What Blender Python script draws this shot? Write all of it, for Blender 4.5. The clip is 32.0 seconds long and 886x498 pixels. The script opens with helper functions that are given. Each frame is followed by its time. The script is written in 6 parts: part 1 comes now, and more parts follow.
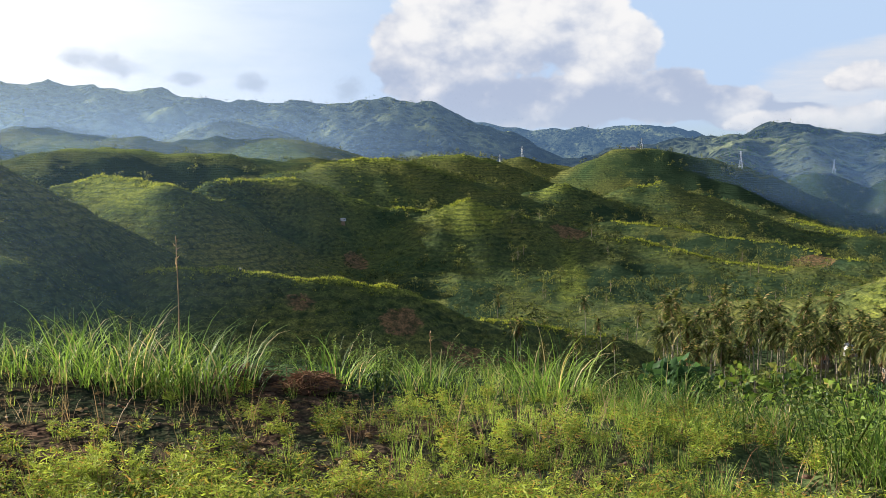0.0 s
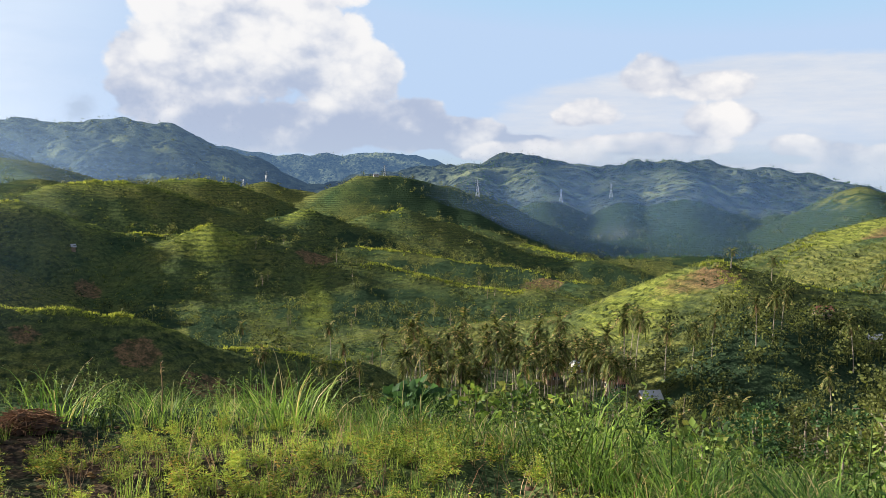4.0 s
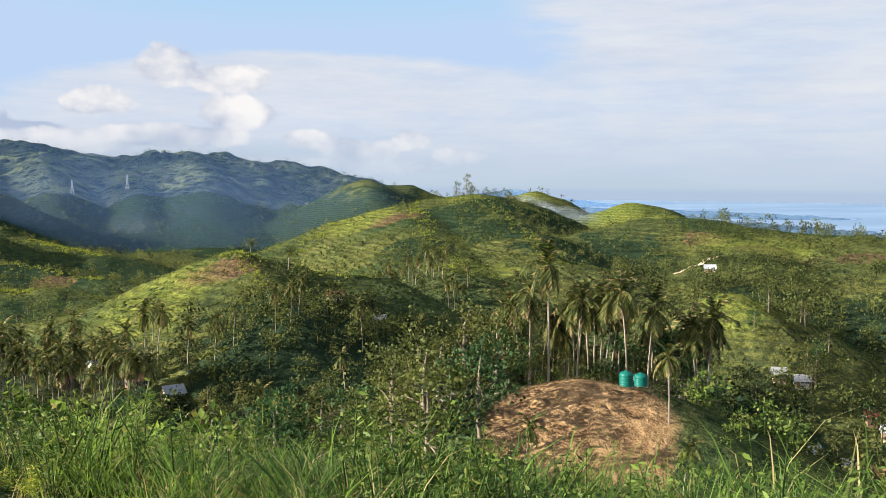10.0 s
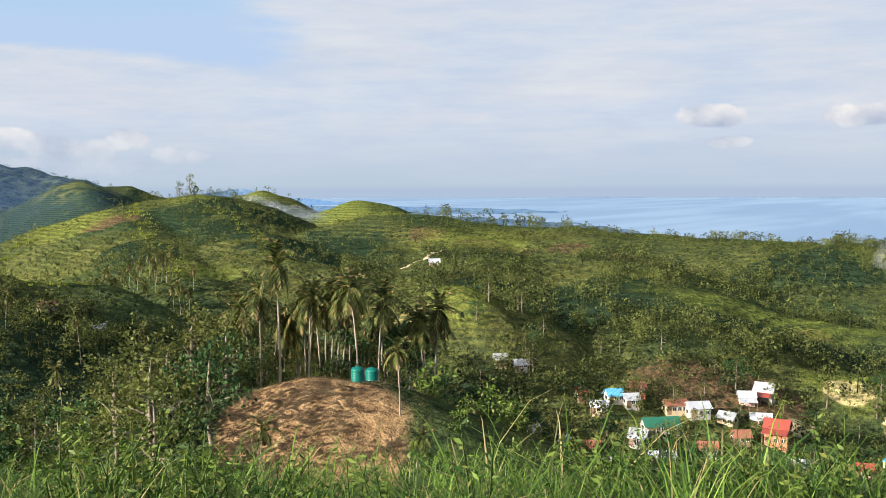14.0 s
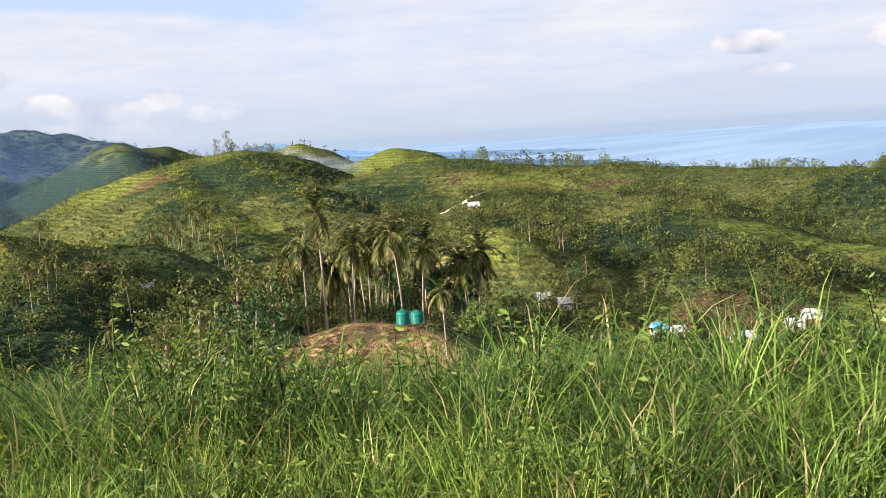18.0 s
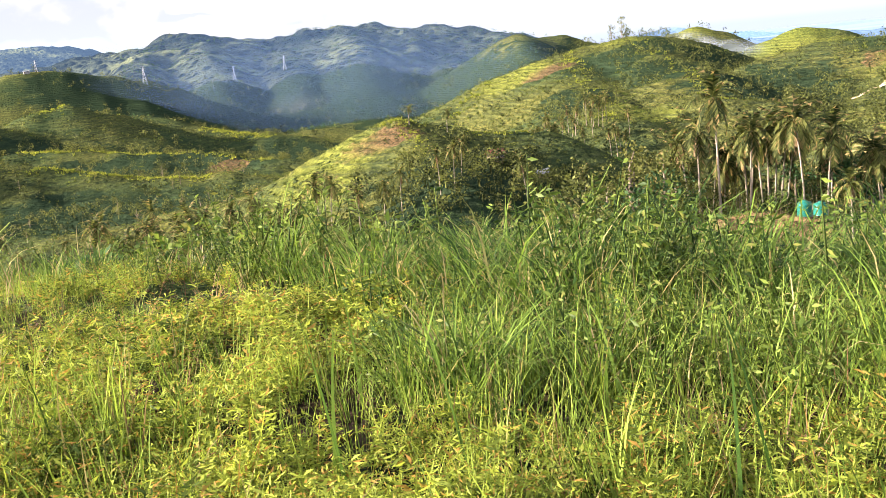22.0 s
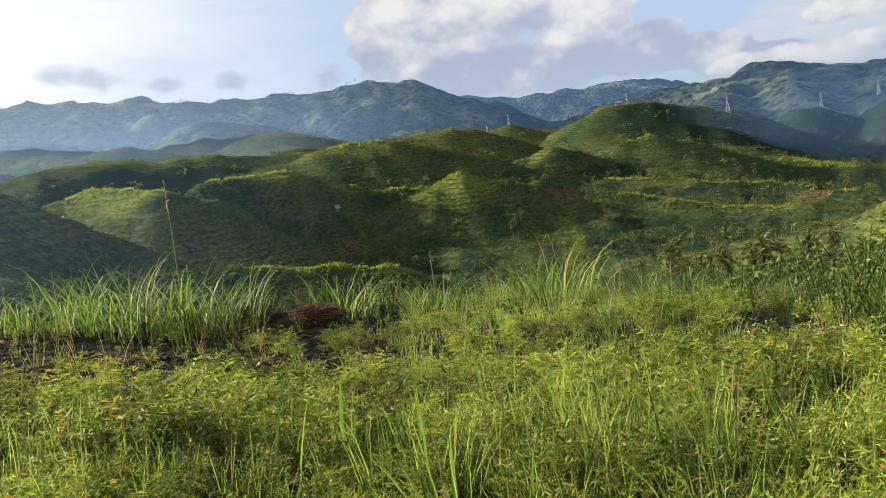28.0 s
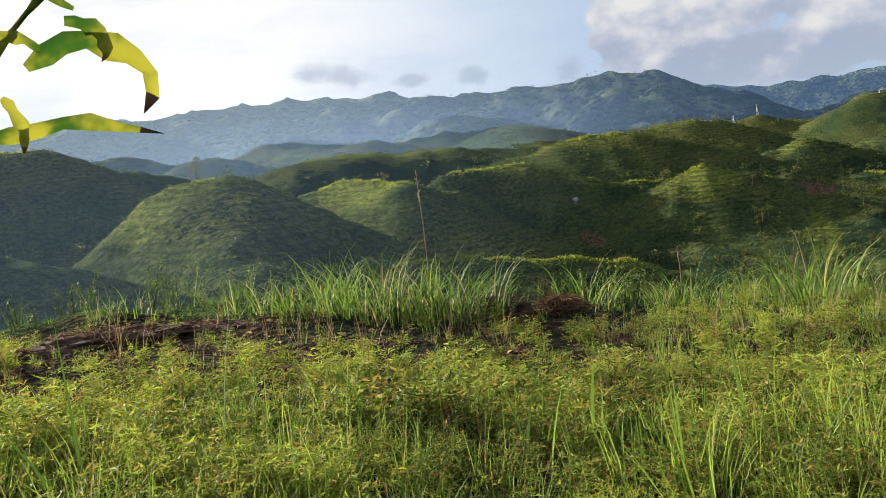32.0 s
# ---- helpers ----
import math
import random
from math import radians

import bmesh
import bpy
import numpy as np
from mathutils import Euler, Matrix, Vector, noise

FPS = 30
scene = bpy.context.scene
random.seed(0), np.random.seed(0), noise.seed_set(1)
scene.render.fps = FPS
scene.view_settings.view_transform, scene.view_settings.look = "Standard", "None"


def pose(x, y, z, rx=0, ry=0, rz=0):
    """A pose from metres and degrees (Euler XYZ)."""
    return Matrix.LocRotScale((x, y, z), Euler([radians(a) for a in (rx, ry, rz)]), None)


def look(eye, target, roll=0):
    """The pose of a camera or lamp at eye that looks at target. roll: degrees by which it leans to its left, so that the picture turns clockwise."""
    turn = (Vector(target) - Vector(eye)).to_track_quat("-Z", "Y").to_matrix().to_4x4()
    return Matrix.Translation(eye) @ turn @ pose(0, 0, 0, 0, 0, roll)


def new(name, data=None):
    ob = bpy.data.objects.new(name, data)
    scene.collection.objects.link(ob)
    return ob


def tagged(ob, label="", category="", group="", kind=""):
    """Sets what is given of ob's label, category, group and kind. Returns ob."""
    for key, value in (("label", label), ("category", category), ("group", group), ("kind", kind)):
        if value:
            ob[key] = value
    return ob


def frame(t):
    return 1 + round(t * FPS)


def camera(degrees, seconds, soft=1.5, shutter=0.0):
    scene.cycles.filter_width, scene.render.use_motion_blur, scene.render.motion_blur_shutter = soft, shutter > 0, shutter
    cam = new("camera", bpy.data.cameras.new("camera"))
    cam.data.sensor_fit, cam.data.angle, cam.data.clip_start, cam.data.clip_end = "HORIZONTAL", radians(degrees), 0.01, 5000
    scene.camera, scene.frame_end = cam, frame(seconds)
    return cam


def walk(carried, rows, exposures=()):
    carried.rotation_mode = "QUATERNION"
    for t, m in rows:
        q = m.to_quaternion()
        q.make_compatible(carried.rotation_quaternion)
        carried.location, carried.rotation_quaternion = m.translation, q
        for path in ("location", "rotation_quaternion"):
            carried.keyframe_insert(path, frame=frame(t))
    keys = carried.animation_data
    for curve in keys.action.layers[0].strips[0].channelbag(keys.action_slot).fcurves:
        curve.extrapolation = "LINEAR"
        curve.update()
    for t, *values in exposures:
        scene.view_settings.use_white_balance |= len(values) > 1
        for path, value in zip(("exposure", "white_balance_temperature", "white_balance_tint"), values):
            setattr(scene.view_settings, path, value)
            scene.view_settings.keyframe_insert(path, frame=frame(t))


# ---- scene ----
# seconds, eye height, turn, tilt, lean; the phone is held at arm's length from a body that turns on the spot
REACH = 0.3
STANCE = [
    (0.0, 1.75, -0.04, -4.99, 0.46),
    (0.5, 1.75, -1.47, -4.94, 0.40),
    (1.0, 1.75, -3.48, -4.68, 0.26),
    (1.5, 1.75, -5.92, -4.91, 0.30),
    (2.0, 1.75, -8.13, -4.76, 0.26),
    (2.5, 1.75, -9.66, -4.63, 0.18),
    (3.5, 1.75, -13.20, -3.90, -0.15),
    (4.5, 1.75, -17.12, -3.12, -0.48),
    (5.0, 1.75, -19.51, -2.82, -0.67),
    (5.5, 1.75, -21.51, -2.67, -1.01),
    (6.0, 1.75, -23.24, -3.10, -0.51),
    (6.5, 1.75, -26.20, -3.23, -0.28),
    (7.0, 1.75, -29.52, -2.91, -0.81),
    (7.5, 1.75, -30.37, -2.76, -0.91),
    (8.0, 1.75, -32.32, -2.80, -0.99),
    (8.5, 1.75, -34.76, -3.09, -0.74),
    (9.0, 1.75, -37.31, -3.63, -0.75),
    (9.5, 1.75, -39.65, -3.65, -0.63),
    (10.0, 1.75, -42.96, -3.73, -0.63),
    (10.5, 1.75, -44.81, -3.57, -0.43),
    (11.0, 1.75, -46.34, -4.15, -0.57),
    (11.5, 1.75, -47.33, -3.67, -0.78),
    (12.0, 1.75, -48.93, -3.21, -0.57),
    (12.5, 1.75, -51.93, -3.57, 0.09),
    (13.0, 1.75, -54.62, -3.93, 0.01),
    (13.5, 1.75, -56.69, -4.27, 0.28),
    (14.0, 1.75, -59.02, -3.75, 0.19),
    (14.5, 1.75, -62.14, -3.22, 0.31),
    (15.5, 1.72, -64.60, -2.70, 0.80),
    (16.5, 1.66, -62.61, -2.39, 1.27),
    (17.0, 1.57, -59.82, -5.21, 2.47),
    (17.5, 1.50, -58.48, -8.13, 2.82),
    (18.0, 1.38, -56.95, -6.95, 3.35),
    (18.5, 1.24, -54.15, -9.81, 3.87),
    (19.0, 1.22, -51.52, -11.85, 3.75),
    (19.5, 1.21, -50.18, -12.41, 3.34),
    (20.0, 1.20, -46.76, -11.92, 3.60),
    (20.5, 1.20, -43.46, -11.61, 3.93),
    (21.0, 1.20, -40.36, -12.56, 4.89),
    (21.5, 1.20, -36.45, -11.88, 5.37),
    (22.0, 1.20, -34.11, -11.76, 5.58),
    (22.5, 1.20, -32.85, -11.86, 5.44),
    (23.0, 1.20, -30.48, -11.59, 5.54),
    (23.5, 1.20, -27.74, -11.75, 5.33),
    (24.0, 1.20, -25.19, -12.08, 5.57),
    (24.5, 1.20, -22.83, -11.52, 5.17),
    (25.0, 1.20, -19.27, -10.73, 5.43),
    (25.5, 1.20, -15.47, -9.52, 5.68),
    (26.0, 1.20, -11.59, -7.97, 6.68),
    (26.5, 1.20, -9.50, -7.23, 6.77),
    (27.5, 1.20, -3.90, -6.60, 6.80),
    (28.5, 1.20, 1.93, -6.23, 6.88),
    (29.0, 1.20, 4.25, -5.95, 7.14),
    (29.5, 1.20, 7.74, -5.48, 7.18),
    (30.0, 1.20, 11.60, -4.24, 6.74),
    (30.5, 1.20, 15.05, -3.11, 7.35),
    (31.0, 1.20, 13.61, -5.02, 6.94),
    (31.5, 1.20, 13.66, -6.59, 6.78),
    (32.0, 1.20, 13.37, -5.15, 7.02),
]


def held(height, turn, tilt, lean):
    a = radians(turn)
    return pose(-REACH * math.sin(a), REACH * math.cos(a), height, 90 + tilt, lean, turn)


cam = camera(49.27, 32.0, soft=0.55)
walk(cam, [(t, held(h, turn, tilt, lean)) for t, h, turn, tilt, lean in STANCE],
     exposures=[(0, 1.75, 6300, 10), (9, 1.75, 6300, 10), (14.5, 1.66, 6300, 10), (16.5, 1.6, 6300, 10), (17, 1.62, 6350, 12), (18, 1.92, 6450, 14), (19, 2.2, 6700, 18), (23, 2.58, 6800, 20), (25, 2.52, 6600, 18),
                (26.5, 2.15, 6400, 14), (28.5, 1.55, 6350, 10), (30, 1.36, 6350, 10), (30.5, 1.15, 6350, 10), (31, 1.36, 6350, 10), (32, 1.55, 6350, 10)])

# ---------------------------------------------------------------- light
SUN_TURN, SUN_HEIGHT = 62.0, 17.0


def bearing(az, el, dist, eye=1.75):
    """A place from its turn to the left and its height in degrees, and its distance in metres."""
    a = radians(az)
    return Vector((-math.sin(a) * dist, math.cos(a) * dist, eye + dist * math.tan(radians(el))))


sun = new("sun", bpy.data.lights.new("sun", "SUN"))
sun.data.energy, sun.data.angle, sun.data.color = 5.0, radians(0.6), (1.0, 0.89, 0.74)
sun.matrix_world = look(bearing(SUN_TURN, SUN_HEIGHT, 100), (0, 0, 1.75))


class Nodes:
    """Short words for building a node tree."""

    def __init__(self, tree):
        self.tree = tree
        tree.nodes.clear()

    def add(self, kind, **settings):
        node = self.tree.nodes.new(kind)
        for key, value in settings.items():
            setattr(node, key, value)
        return node

    def put(self, socket, value):
        if isinstance(value, bpy.types.NodeSocket):
            self.tree.links.new(value, socket)
        else:
            socket.default_value = value

    def math(self, op, a, b=0.0, c=0.0, clamp=False):
        node = self.add("ShaderNodeMath", operation=op, use_clamp=clamp)
        for socket, value in zip(node.inputs, (a, b, c)):
            self.put(socket, value)
        return node.outputs[0]

    def vec(self, op, a, b=(0, 0, 0), c=(0, 0, 0)):
        node = self.add("ShaderNodeVectorMath", operation=op)
        for socket, value in zip(node.inputs, (a, b, c)):
            self.put(socket, value)
        return node.outputs["Value"] if op in ("LENGTH", "DOT_PRODUCT") else node.outputs[0]

    def noise(self, vector, scale, detail=4.0, rough=0.55, dim="3D"):
        node = self.add("ShaderNodeTexNoise", noise_dimensions=dim)
        if vector is not None:
            self.put(node.inputs["Vector"], vector)
        self.put(node.inputs["Scale"], scale)
        self.put(node.inputs["Detail"], detail)
        self.put(node.inputs["Roughness"], rough)
        return node.outputs[0]

    def step(self, value, lo, hi, a=0.0, b=1.0):
        node = self.add("ShaderNodeMapRange", interpolation_type="SMOOTHSTEP")
        for socket, v in zip(node.inputs, (value, lo, hi, a, b)):
            self.put(socket, v)
        return node.outputs[0]

    def mix(self, factor, a, b):
        node = self.add("ShaderNodeMix", data_type="RGBA")
        self.put(node.inputs[0], factor)
        for socket, v in ((node.inputs[6], a), (node.inputs[7], b)):
            self.put(socket, v if isinstance(v, bpy.types.NodeSocket) else (*v[:3], 1.0))
        return node.outputs[2]


def make_sky():
    world = bpy.data.worlds.new("sky")
    world.use_nodes = True
    scene.world = world
    n = Nodes(world.node_tree)
    way = n.add("ShaderNodeTexCoord").outputs["Generated"]
    xyz = n.add("ShaderNodeSeparateXYZ")
    n.put(xyz.inputs[0], way)
    x, y, z = xyz.outputs
    az = n.math("MULTIPLY", n.math("ARCTAN2", n.math("MULTIPLY", x, -1.0), y), 57.2958)
    el = n.math("MULTIPLY", n.math("ARCSINE", z), 57.2958)
    joined = n.add("ShaderNodeCombineXYZ")
    n.put(joined.inputs[0], az), n.put(joined.inputs[1], el)
    p = joined.outputs[0]
    sky = n.add("ShaderNodeTexSky", sky_type="NISHITA", sun_disc=False, sun_elevation=radians(SUN_HEIGHT),
                sun_rotation=radians(-SUN_TURN), altitude=300.0, air_density=1.0, dust_density=0.6, ozone_density=1.0)
    blue = n.vec("MINIMUM", n.vec("MULTIPLY", sky.outputs[0], (0.262, 0.262, 0.290)), (0.66, 0.84, 1.10))

    def blobs(rows, vector):
        """The nearness to a set of ellipses (turn, height, half width, half height): 1 in the middle, 0 at the rim."""
        best = None
        for a, e, w, h in rows:
            d = n.vec("LENGTH", n.vec("MULTIPLY_ADD", vector, (1 / w, 1 / h, 0), (-a / w, -e / h, 0)))
            best = d if best is None else n.math("SMOOTH_MIN", best, d, 0.25)
        return n.math("SUBTRACT", 1.0, best)

    flat = n.vec("MULTIPLY", p, (1, 1.35, 1))
    warp = n.add("ShaderNodeTexNoise")
    n.put(warp.inputs["Vector"], flat), n.put(warp.inputs["Scale"], 0.7), n.put(warp.inputs["Detail"], 5.0)
    bent = n.vec("ADD", flat, n.vec("MULTIPLY", n.vec("SUBTRACT", warp.outputs[1], (0.5, 0.5, 0.5)), (2.2, 1.8, 0)))

    def cells(vector, scale):
        """Rounded heads, bright in the middle."""
        node = n.add("ShaderNodeTexVoronoi", feature="SMOOTH_F1")
        n.put(node.inputs["Vector"], vector), n.put(node.inputs["Scale"], scale), n.put(node.inputs["Smoothness"], 0.35)
        return n.math("SUBTRACT", 0.5, node.outputs["Distance"])

    puff = n.math("SUBTRACT", n.noise(flat, 0.40, 6.0, 0.52), 0.5)
    heads = n.math("ADD", n.math("MULTIPLY", cells(bent, 0.42), 0.75), n.math("MULTIPLY", cells(bent, 1.3), 0.3))
    wisp = n.noise(n.vec("MULTIPLY", p, (0.35, 1.3, 1)), 0.22, 7.0, 0.6)
    streak = n.noise(n.vec("MULTIPLY", p, (0.25, 1.6, 1)), 0.5, 7.0, 0.65)

    # thin high cloud
    veil = n.math("ADD", blobs([(-36, 3.6, 20, 4.2), (-80, 11, 35, 9), (-95, 4, 40, 5), (-62, 4.0, 24, 4.0), (50, 10, 20, 7)], p),
                  n.math("MULTIPLY", n.math("SUBTRACT", wisp, 0.5), 0.55))
    veil = n.math("MULTIPLY", n.step(veil, 0.0, 0.14), n.step(n.math("ADD", n.math("MULTIPLY", wisp, 0.6), n.math("MULTIPLY", streak, 0.4)), 0.3, 0.62, 0.45, 0.97))
    veil_tone = n.mix(n.step(streak, 0.2, 0.8), (0.80, 0.86, 0.97), (1.0, 1.01, 1.04))
    colour = n.mix(veil, blue, veil_tone)

    glare = n.math("MULTIPLY", n.step(az, -2.0, 30.0), n.step(wisp, 0.25, 0.6, 0.55, 1.0))
    colour = n.mix(glare, colour, (1.62, 1.58, 1.5))

    # heaped clouds
    def heaps(rows, ragged, soft):
        body = n.math("ADD", blobs(rows, p), n.math("ADD", n.math("MULTIPLY", puff, ragged), n.math("MULTIPLY", heads, 0.45)))
        return n.step(body, 0.0, soft), body

    shift = n.vec("ADD", flat, (1.1, 1.3, 0))
    side = n.math("SUBTRACT", n.noise(flat, 0.26, 5.0, 0.5), n.noise(shift, 0.26, 5.0, 0.5))
    relief = n.math("ADD", n.math("MULTIPLY", side, 1.5), n.math("ADD", n.math("MULTIPLY", puff, 0.4), n.math("MULTIPLY", heads, 0.65)))
    big, big_body = heaps([(-4, 9.0, 7.0, 4.6), (0.8, 6.6, 3.8, 3.6), (-9.5, 6.6, 3.6, 2.6), (-13.3, 4.2, 2.2, 1.5), (-6, 3.6, 8.5, 1.7), (-14.5, 3.3, 5.0, 1.2), (-18.5, 2.5, 4.2, 0.9)], 0.55, 0.16)
    light = n.math("ADD", n.math("MULTIPLY", relief, 0.9), n.step(el, 2.2, 8.5, 0.12, 0.72))
    light = n.math("ADD", light, n.step(big_body, 0.02, 0.4, 0.12, 0.0), clamp=True)
    big_tone = n.mix(n.step(light, 0.15, 0.9), (0.58, 0.66, 0.84), (1.18, 1.15, 1.12))
    colour = n.mix(big, colour, big_tone)
    small, small_body = heaps([(-23.5, 4.5, 2.1, 0.95), (-31, 4.0, 2.5, 1.2), (-27.3, 6.6, 2.0, 1.5), (-27, 2.7, 6.5, 0.75), (-35, 2.6, 2.0, 0.7), (-37.5, 2.0, 2.0, 0.9),
                               (-39.3, 1.9, 1.3, 0.8), (-41.1, 2.6, 1.3, 0.7), (-43.8, 1.7, 1.6, 0.6), (-74.3, 3.9, 2.2, 0.85), (-75.4, 2.4, 1.4, 0.4), (-83.3, 3.8, 3.2, 0.75),
                               (-21, 2.1, 5, 0.9), (-36, 1.1, 8, 0.6), (-30.5, 6.0, 3.0, 1.0)], 0.85, 0.25)
    tone = n.math("ADD", n.math("MULTIPLY", relief, 1.3), n.step(small_body, 0.0, 0.5, 0.55, 0.72), clamp=True)
    colour = n.mix(n.math("MULTIPLY", small, 0.9), colour, n.mix(tone, (0.52, 0.60, 0.78), (1.25, 1.19, 1.13)))
    dim, _ = heaps([(18.8, 5.8, 2.3, 1.0), (10.8, 4.6, 1.2, 0.8), (14.5, 5.0, 1.5, 0.5), (5.5, 4.5, 1.3, 0.9)], 2.2, 0.7)
    colour = n.mix(n.math("MULTIPLY", dim, 0.6), colour, (0.55, 0.64, 0.80))

    # pale air over the horizon, and the sea's air below it
    low = n.step(el, 0.0, 4.5, 0.85, 0.0)
    seaward = n.step(az, -40.0, 0.0, 1.0, 0.75)
    colour = n.mix(n.math("MULTIPLY", low, seaward), colour, (0.66, 0.78, 0.93))
    colour = n.mix(n.step(el, -0.3, 0.15, 1.0, 0.0), colour, (0.58, 0.71, 0.89))
    back = n.add("ShaderNodeBackground")
    n.put(back.inputs[0], colour), n.put(back.inputs[1], 0.24)
    out = n.add("ShaderNodeOutputWorld")
    n.put(out.inputs[0], back.outputs[0])


make_sky()

# ---------------------------------------------------------------- materials


def surface(name, build, rough=0.85, gloss=0.25):
    """A material whose colour and bump come from build(nodes, coordinates) -> colour, height, depth."""
    mat = bpy.data.materials.new(name)
    mat.use_nodes = True
    n = Nodes(mat.node_tree)
    place = n.add("ShaderNodeNewGeometry").outputs["Position"]
    colour, height, depth = build(n, place)
    shader = n.add("ShaderNodeBsdfPrincipled")
    n.put(shader.inputs["Base Color"], colour if isinstance(colour, bpy.types.NodeSocket) else (*colour, 1))
    n.put(shader.inputs["Roughness"], rough)
    n.put(shader.inputs["Specular IOR Level"], gloss)
    if height is not None:
        bump = n.add("ShaderNodeBump")
        n.put(bump.inputs["Height"], height), n.put(bump.inputs["Distance"], depth), n.put(bump.inputs["Strength"], 1.0)
        n.put(shader.inputs["Normal"], bump.outputs[0])
    out = n.add("ShaderNodeOutputMaterial")
    n.put(out.inputs[0], shader.outputs[0])
    return mat


def leafy(name, dark, light, tip=None, through_light=0.45, gloss=0.12, rough=0.6, island=True, grain=0.35, share=0.65):
    """Foliage: diffuse and translucent, varied from leaf to leaf and from place to place."""
    mat = bpy.data.materials.new(name)
    mat.use_nodes = True
    n = Nodes(mat.node_tree)
    geo = n.add("ShaderNodeNewGeometry")
    place = geo.outputs["Position"]
    one = geo.outputs["Random Per Island"] if island else n.add("ShaderNodeObjectInfo").outputs["Random"]
    patch = n.noise(place, grain, 3.0)
    f = n.math("ADD", n.math("MULTIPLY", one, share), n.math("MULTIPLY", n.step(patch, 0.3, 0.7), 1.0 - share))
    colour = n.mix(n.step(f, 0.12, 0.95), dark, light)
    if tip:
        colour = n.mix(n.step(n.math("FRACT", n.math("MULTIPLY", one, 17.31)), 0.82, 0.95), colour, tip)
    body = n.add("ShaderNodeBsdfPrincipled")
    n.put(body.inputs["Base Color"], colour), n.put(body.inputs["Roughness"], rough), n.put(body.inputs["Specular IOR Level"], gloss)
    glow = n.add("ShaderNodeBsdfTranslucent")
    n.put(glow.inputs[0], n.mix(0.5, colour, n.vec("MULTIPLY", colour, (1.4, 1.3, 0.7))))
    both = n.add("ShaderNodeMixShader")
    n.put(both.inputs[0], through_light), n.put(both.inputs[1], body.outputs[0]), n.put(both.inputs[2], glow.outputs[0])
    out = n.add("ShaderNodeOutputMaterial")
    n.put(out.inputs[0], both.outputs[0])
    return mat


def attribute(n, name):
    node = n.add("ShaderNodeAttribute", attribute_name=name)
    return node.outputs["Fac"]


def hillside(n, place):
    """Grassed slopes with contour terraces, scrub, bare soil, dry cover and painted sunlit patches."""
    broad = n.noise(place, 0.012, 4.0)
    mid = n.noise(place, 0.07, 5.0, 0.6)
    fine = n.noise(place, 0.6, 5.0, 0.65)
    split = n.add("ShaderNodeSeparateXYZ")
    n.put(split.inputs[0], place)
    level = n.math("ADD", split.outputs[2], n.math("MULTIPLY", mid, 3.0))
    band = n.math("SINE", n.math("MULTIPLY", level, 3.6))
    grass = n.mix(n.step(mid, 0.3, 0.7), (0.033, 0.059, 0.027), (0.095, 0.119, 0.037))
    grass = n.mix(n.step(broad, 0.4, 0.65), grass, n.mix(mid, (0.114, 0.135, 0.037), (0.204, 0.181, 0.049)))
    terrace = n.math("MULTIPLY", n.step(band, 0.3, 0.9), n.step(n.math("ADD", n.noise(place, 0.02, 3.0), n.math("MULTIPLY", fine, 0.25)), 0.54, 0.66))
    grass = n.mix(n.math("MULTIPLY", terrace, 0.5), grass, (0.045, 0.056, 0.032))
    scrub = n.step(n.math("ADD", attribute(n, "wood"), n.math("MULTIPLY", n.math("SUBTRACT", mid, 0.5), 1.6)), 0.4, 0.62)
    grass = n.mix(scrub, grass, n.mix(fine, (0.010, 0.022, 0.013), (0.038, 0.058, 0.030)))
    soil = n.mix(fine, (0.10, 0.055, 0.030), (0.22, 0.14, 0.075))
    bare = n.step(n.math("ADD", attribute(n, "soil"), n.math("MULTIPLY", n.math("SUBTRACT", fine, 0.5), 0.9)), 0.42, 0.62)
    grass = n.mix(bare, grass, soil)
    tilled = n.step(n.math("ADD", attribute(n, "tilled"), n.math("MULTIPLY", n.math("SUBTRACT", n.noise(place, 1.4, 4.0), 0.5), 0.8)), 0.3, 0.55)
    grass = n.mix(tilled, grass, n.mix(n.step(n.noise(place, 9.0, 5.0, 0.65), 0.35, 0.65), (0.016, 0.010, 0.008), (0.095, 0.062, 0.043)))
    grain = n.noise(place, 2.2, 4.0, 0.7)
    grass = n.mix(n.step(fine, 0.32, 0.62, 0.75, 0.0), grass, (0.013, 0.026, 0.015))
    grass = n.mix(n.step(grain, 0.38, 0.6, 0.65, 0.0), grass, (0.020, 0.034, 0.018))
    straw = n.mix(n.step(fine, 0.3, 0.7), (0.13, 0.080, 0.042), (0.34, 0.225, 0.115))
    dry = n.step(n.math("ADD", attribute(n, "dry"), n.math("MULTIPLY", n.math("SUBTRACT", mid, 0.5), 0.5)), 0.45, 0.6)
    grass = n.mix(dry, grass, straw)
    grass = n.mix(n.step(n.math("ADD", attribute(n, "sand"), n.math("MULTIPLY", n.math("SUBTRACT", mid, 0.5), 0.6)), 0.4, 0.55), grass, n.mix(fine, (0.45, 0.32, 0.16), (0.66, 0.54, 0.34)))
    # sun on flanks and crests put in as a lighter yellow-green, broken by noise
    sunned = n.step(n.math("ADD", attribute(n, "sunned"), n.math("MULTIPLY", n.math("SUBTRACT", mid, 0.5), 1.3)), 0.15, 0.8)
    grass = n.mix(n.math("MULTIPLY", sunned, n.math("MULTIPLY", n.step(grain, 0.35, 0.6, 0.15, 0.9), n.math("SUBTRACT", 1.0, n.math("MULTIPLY", terrace, 0.55)))), grass, n.mix(n.step(fine, 0.3, 0.7), (0.081, 0.106, 0.022), (0.214, 0.238, 0.045)))
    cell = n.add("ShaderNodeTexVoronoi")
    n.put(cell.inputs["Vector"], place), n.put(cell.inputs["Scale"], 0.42)
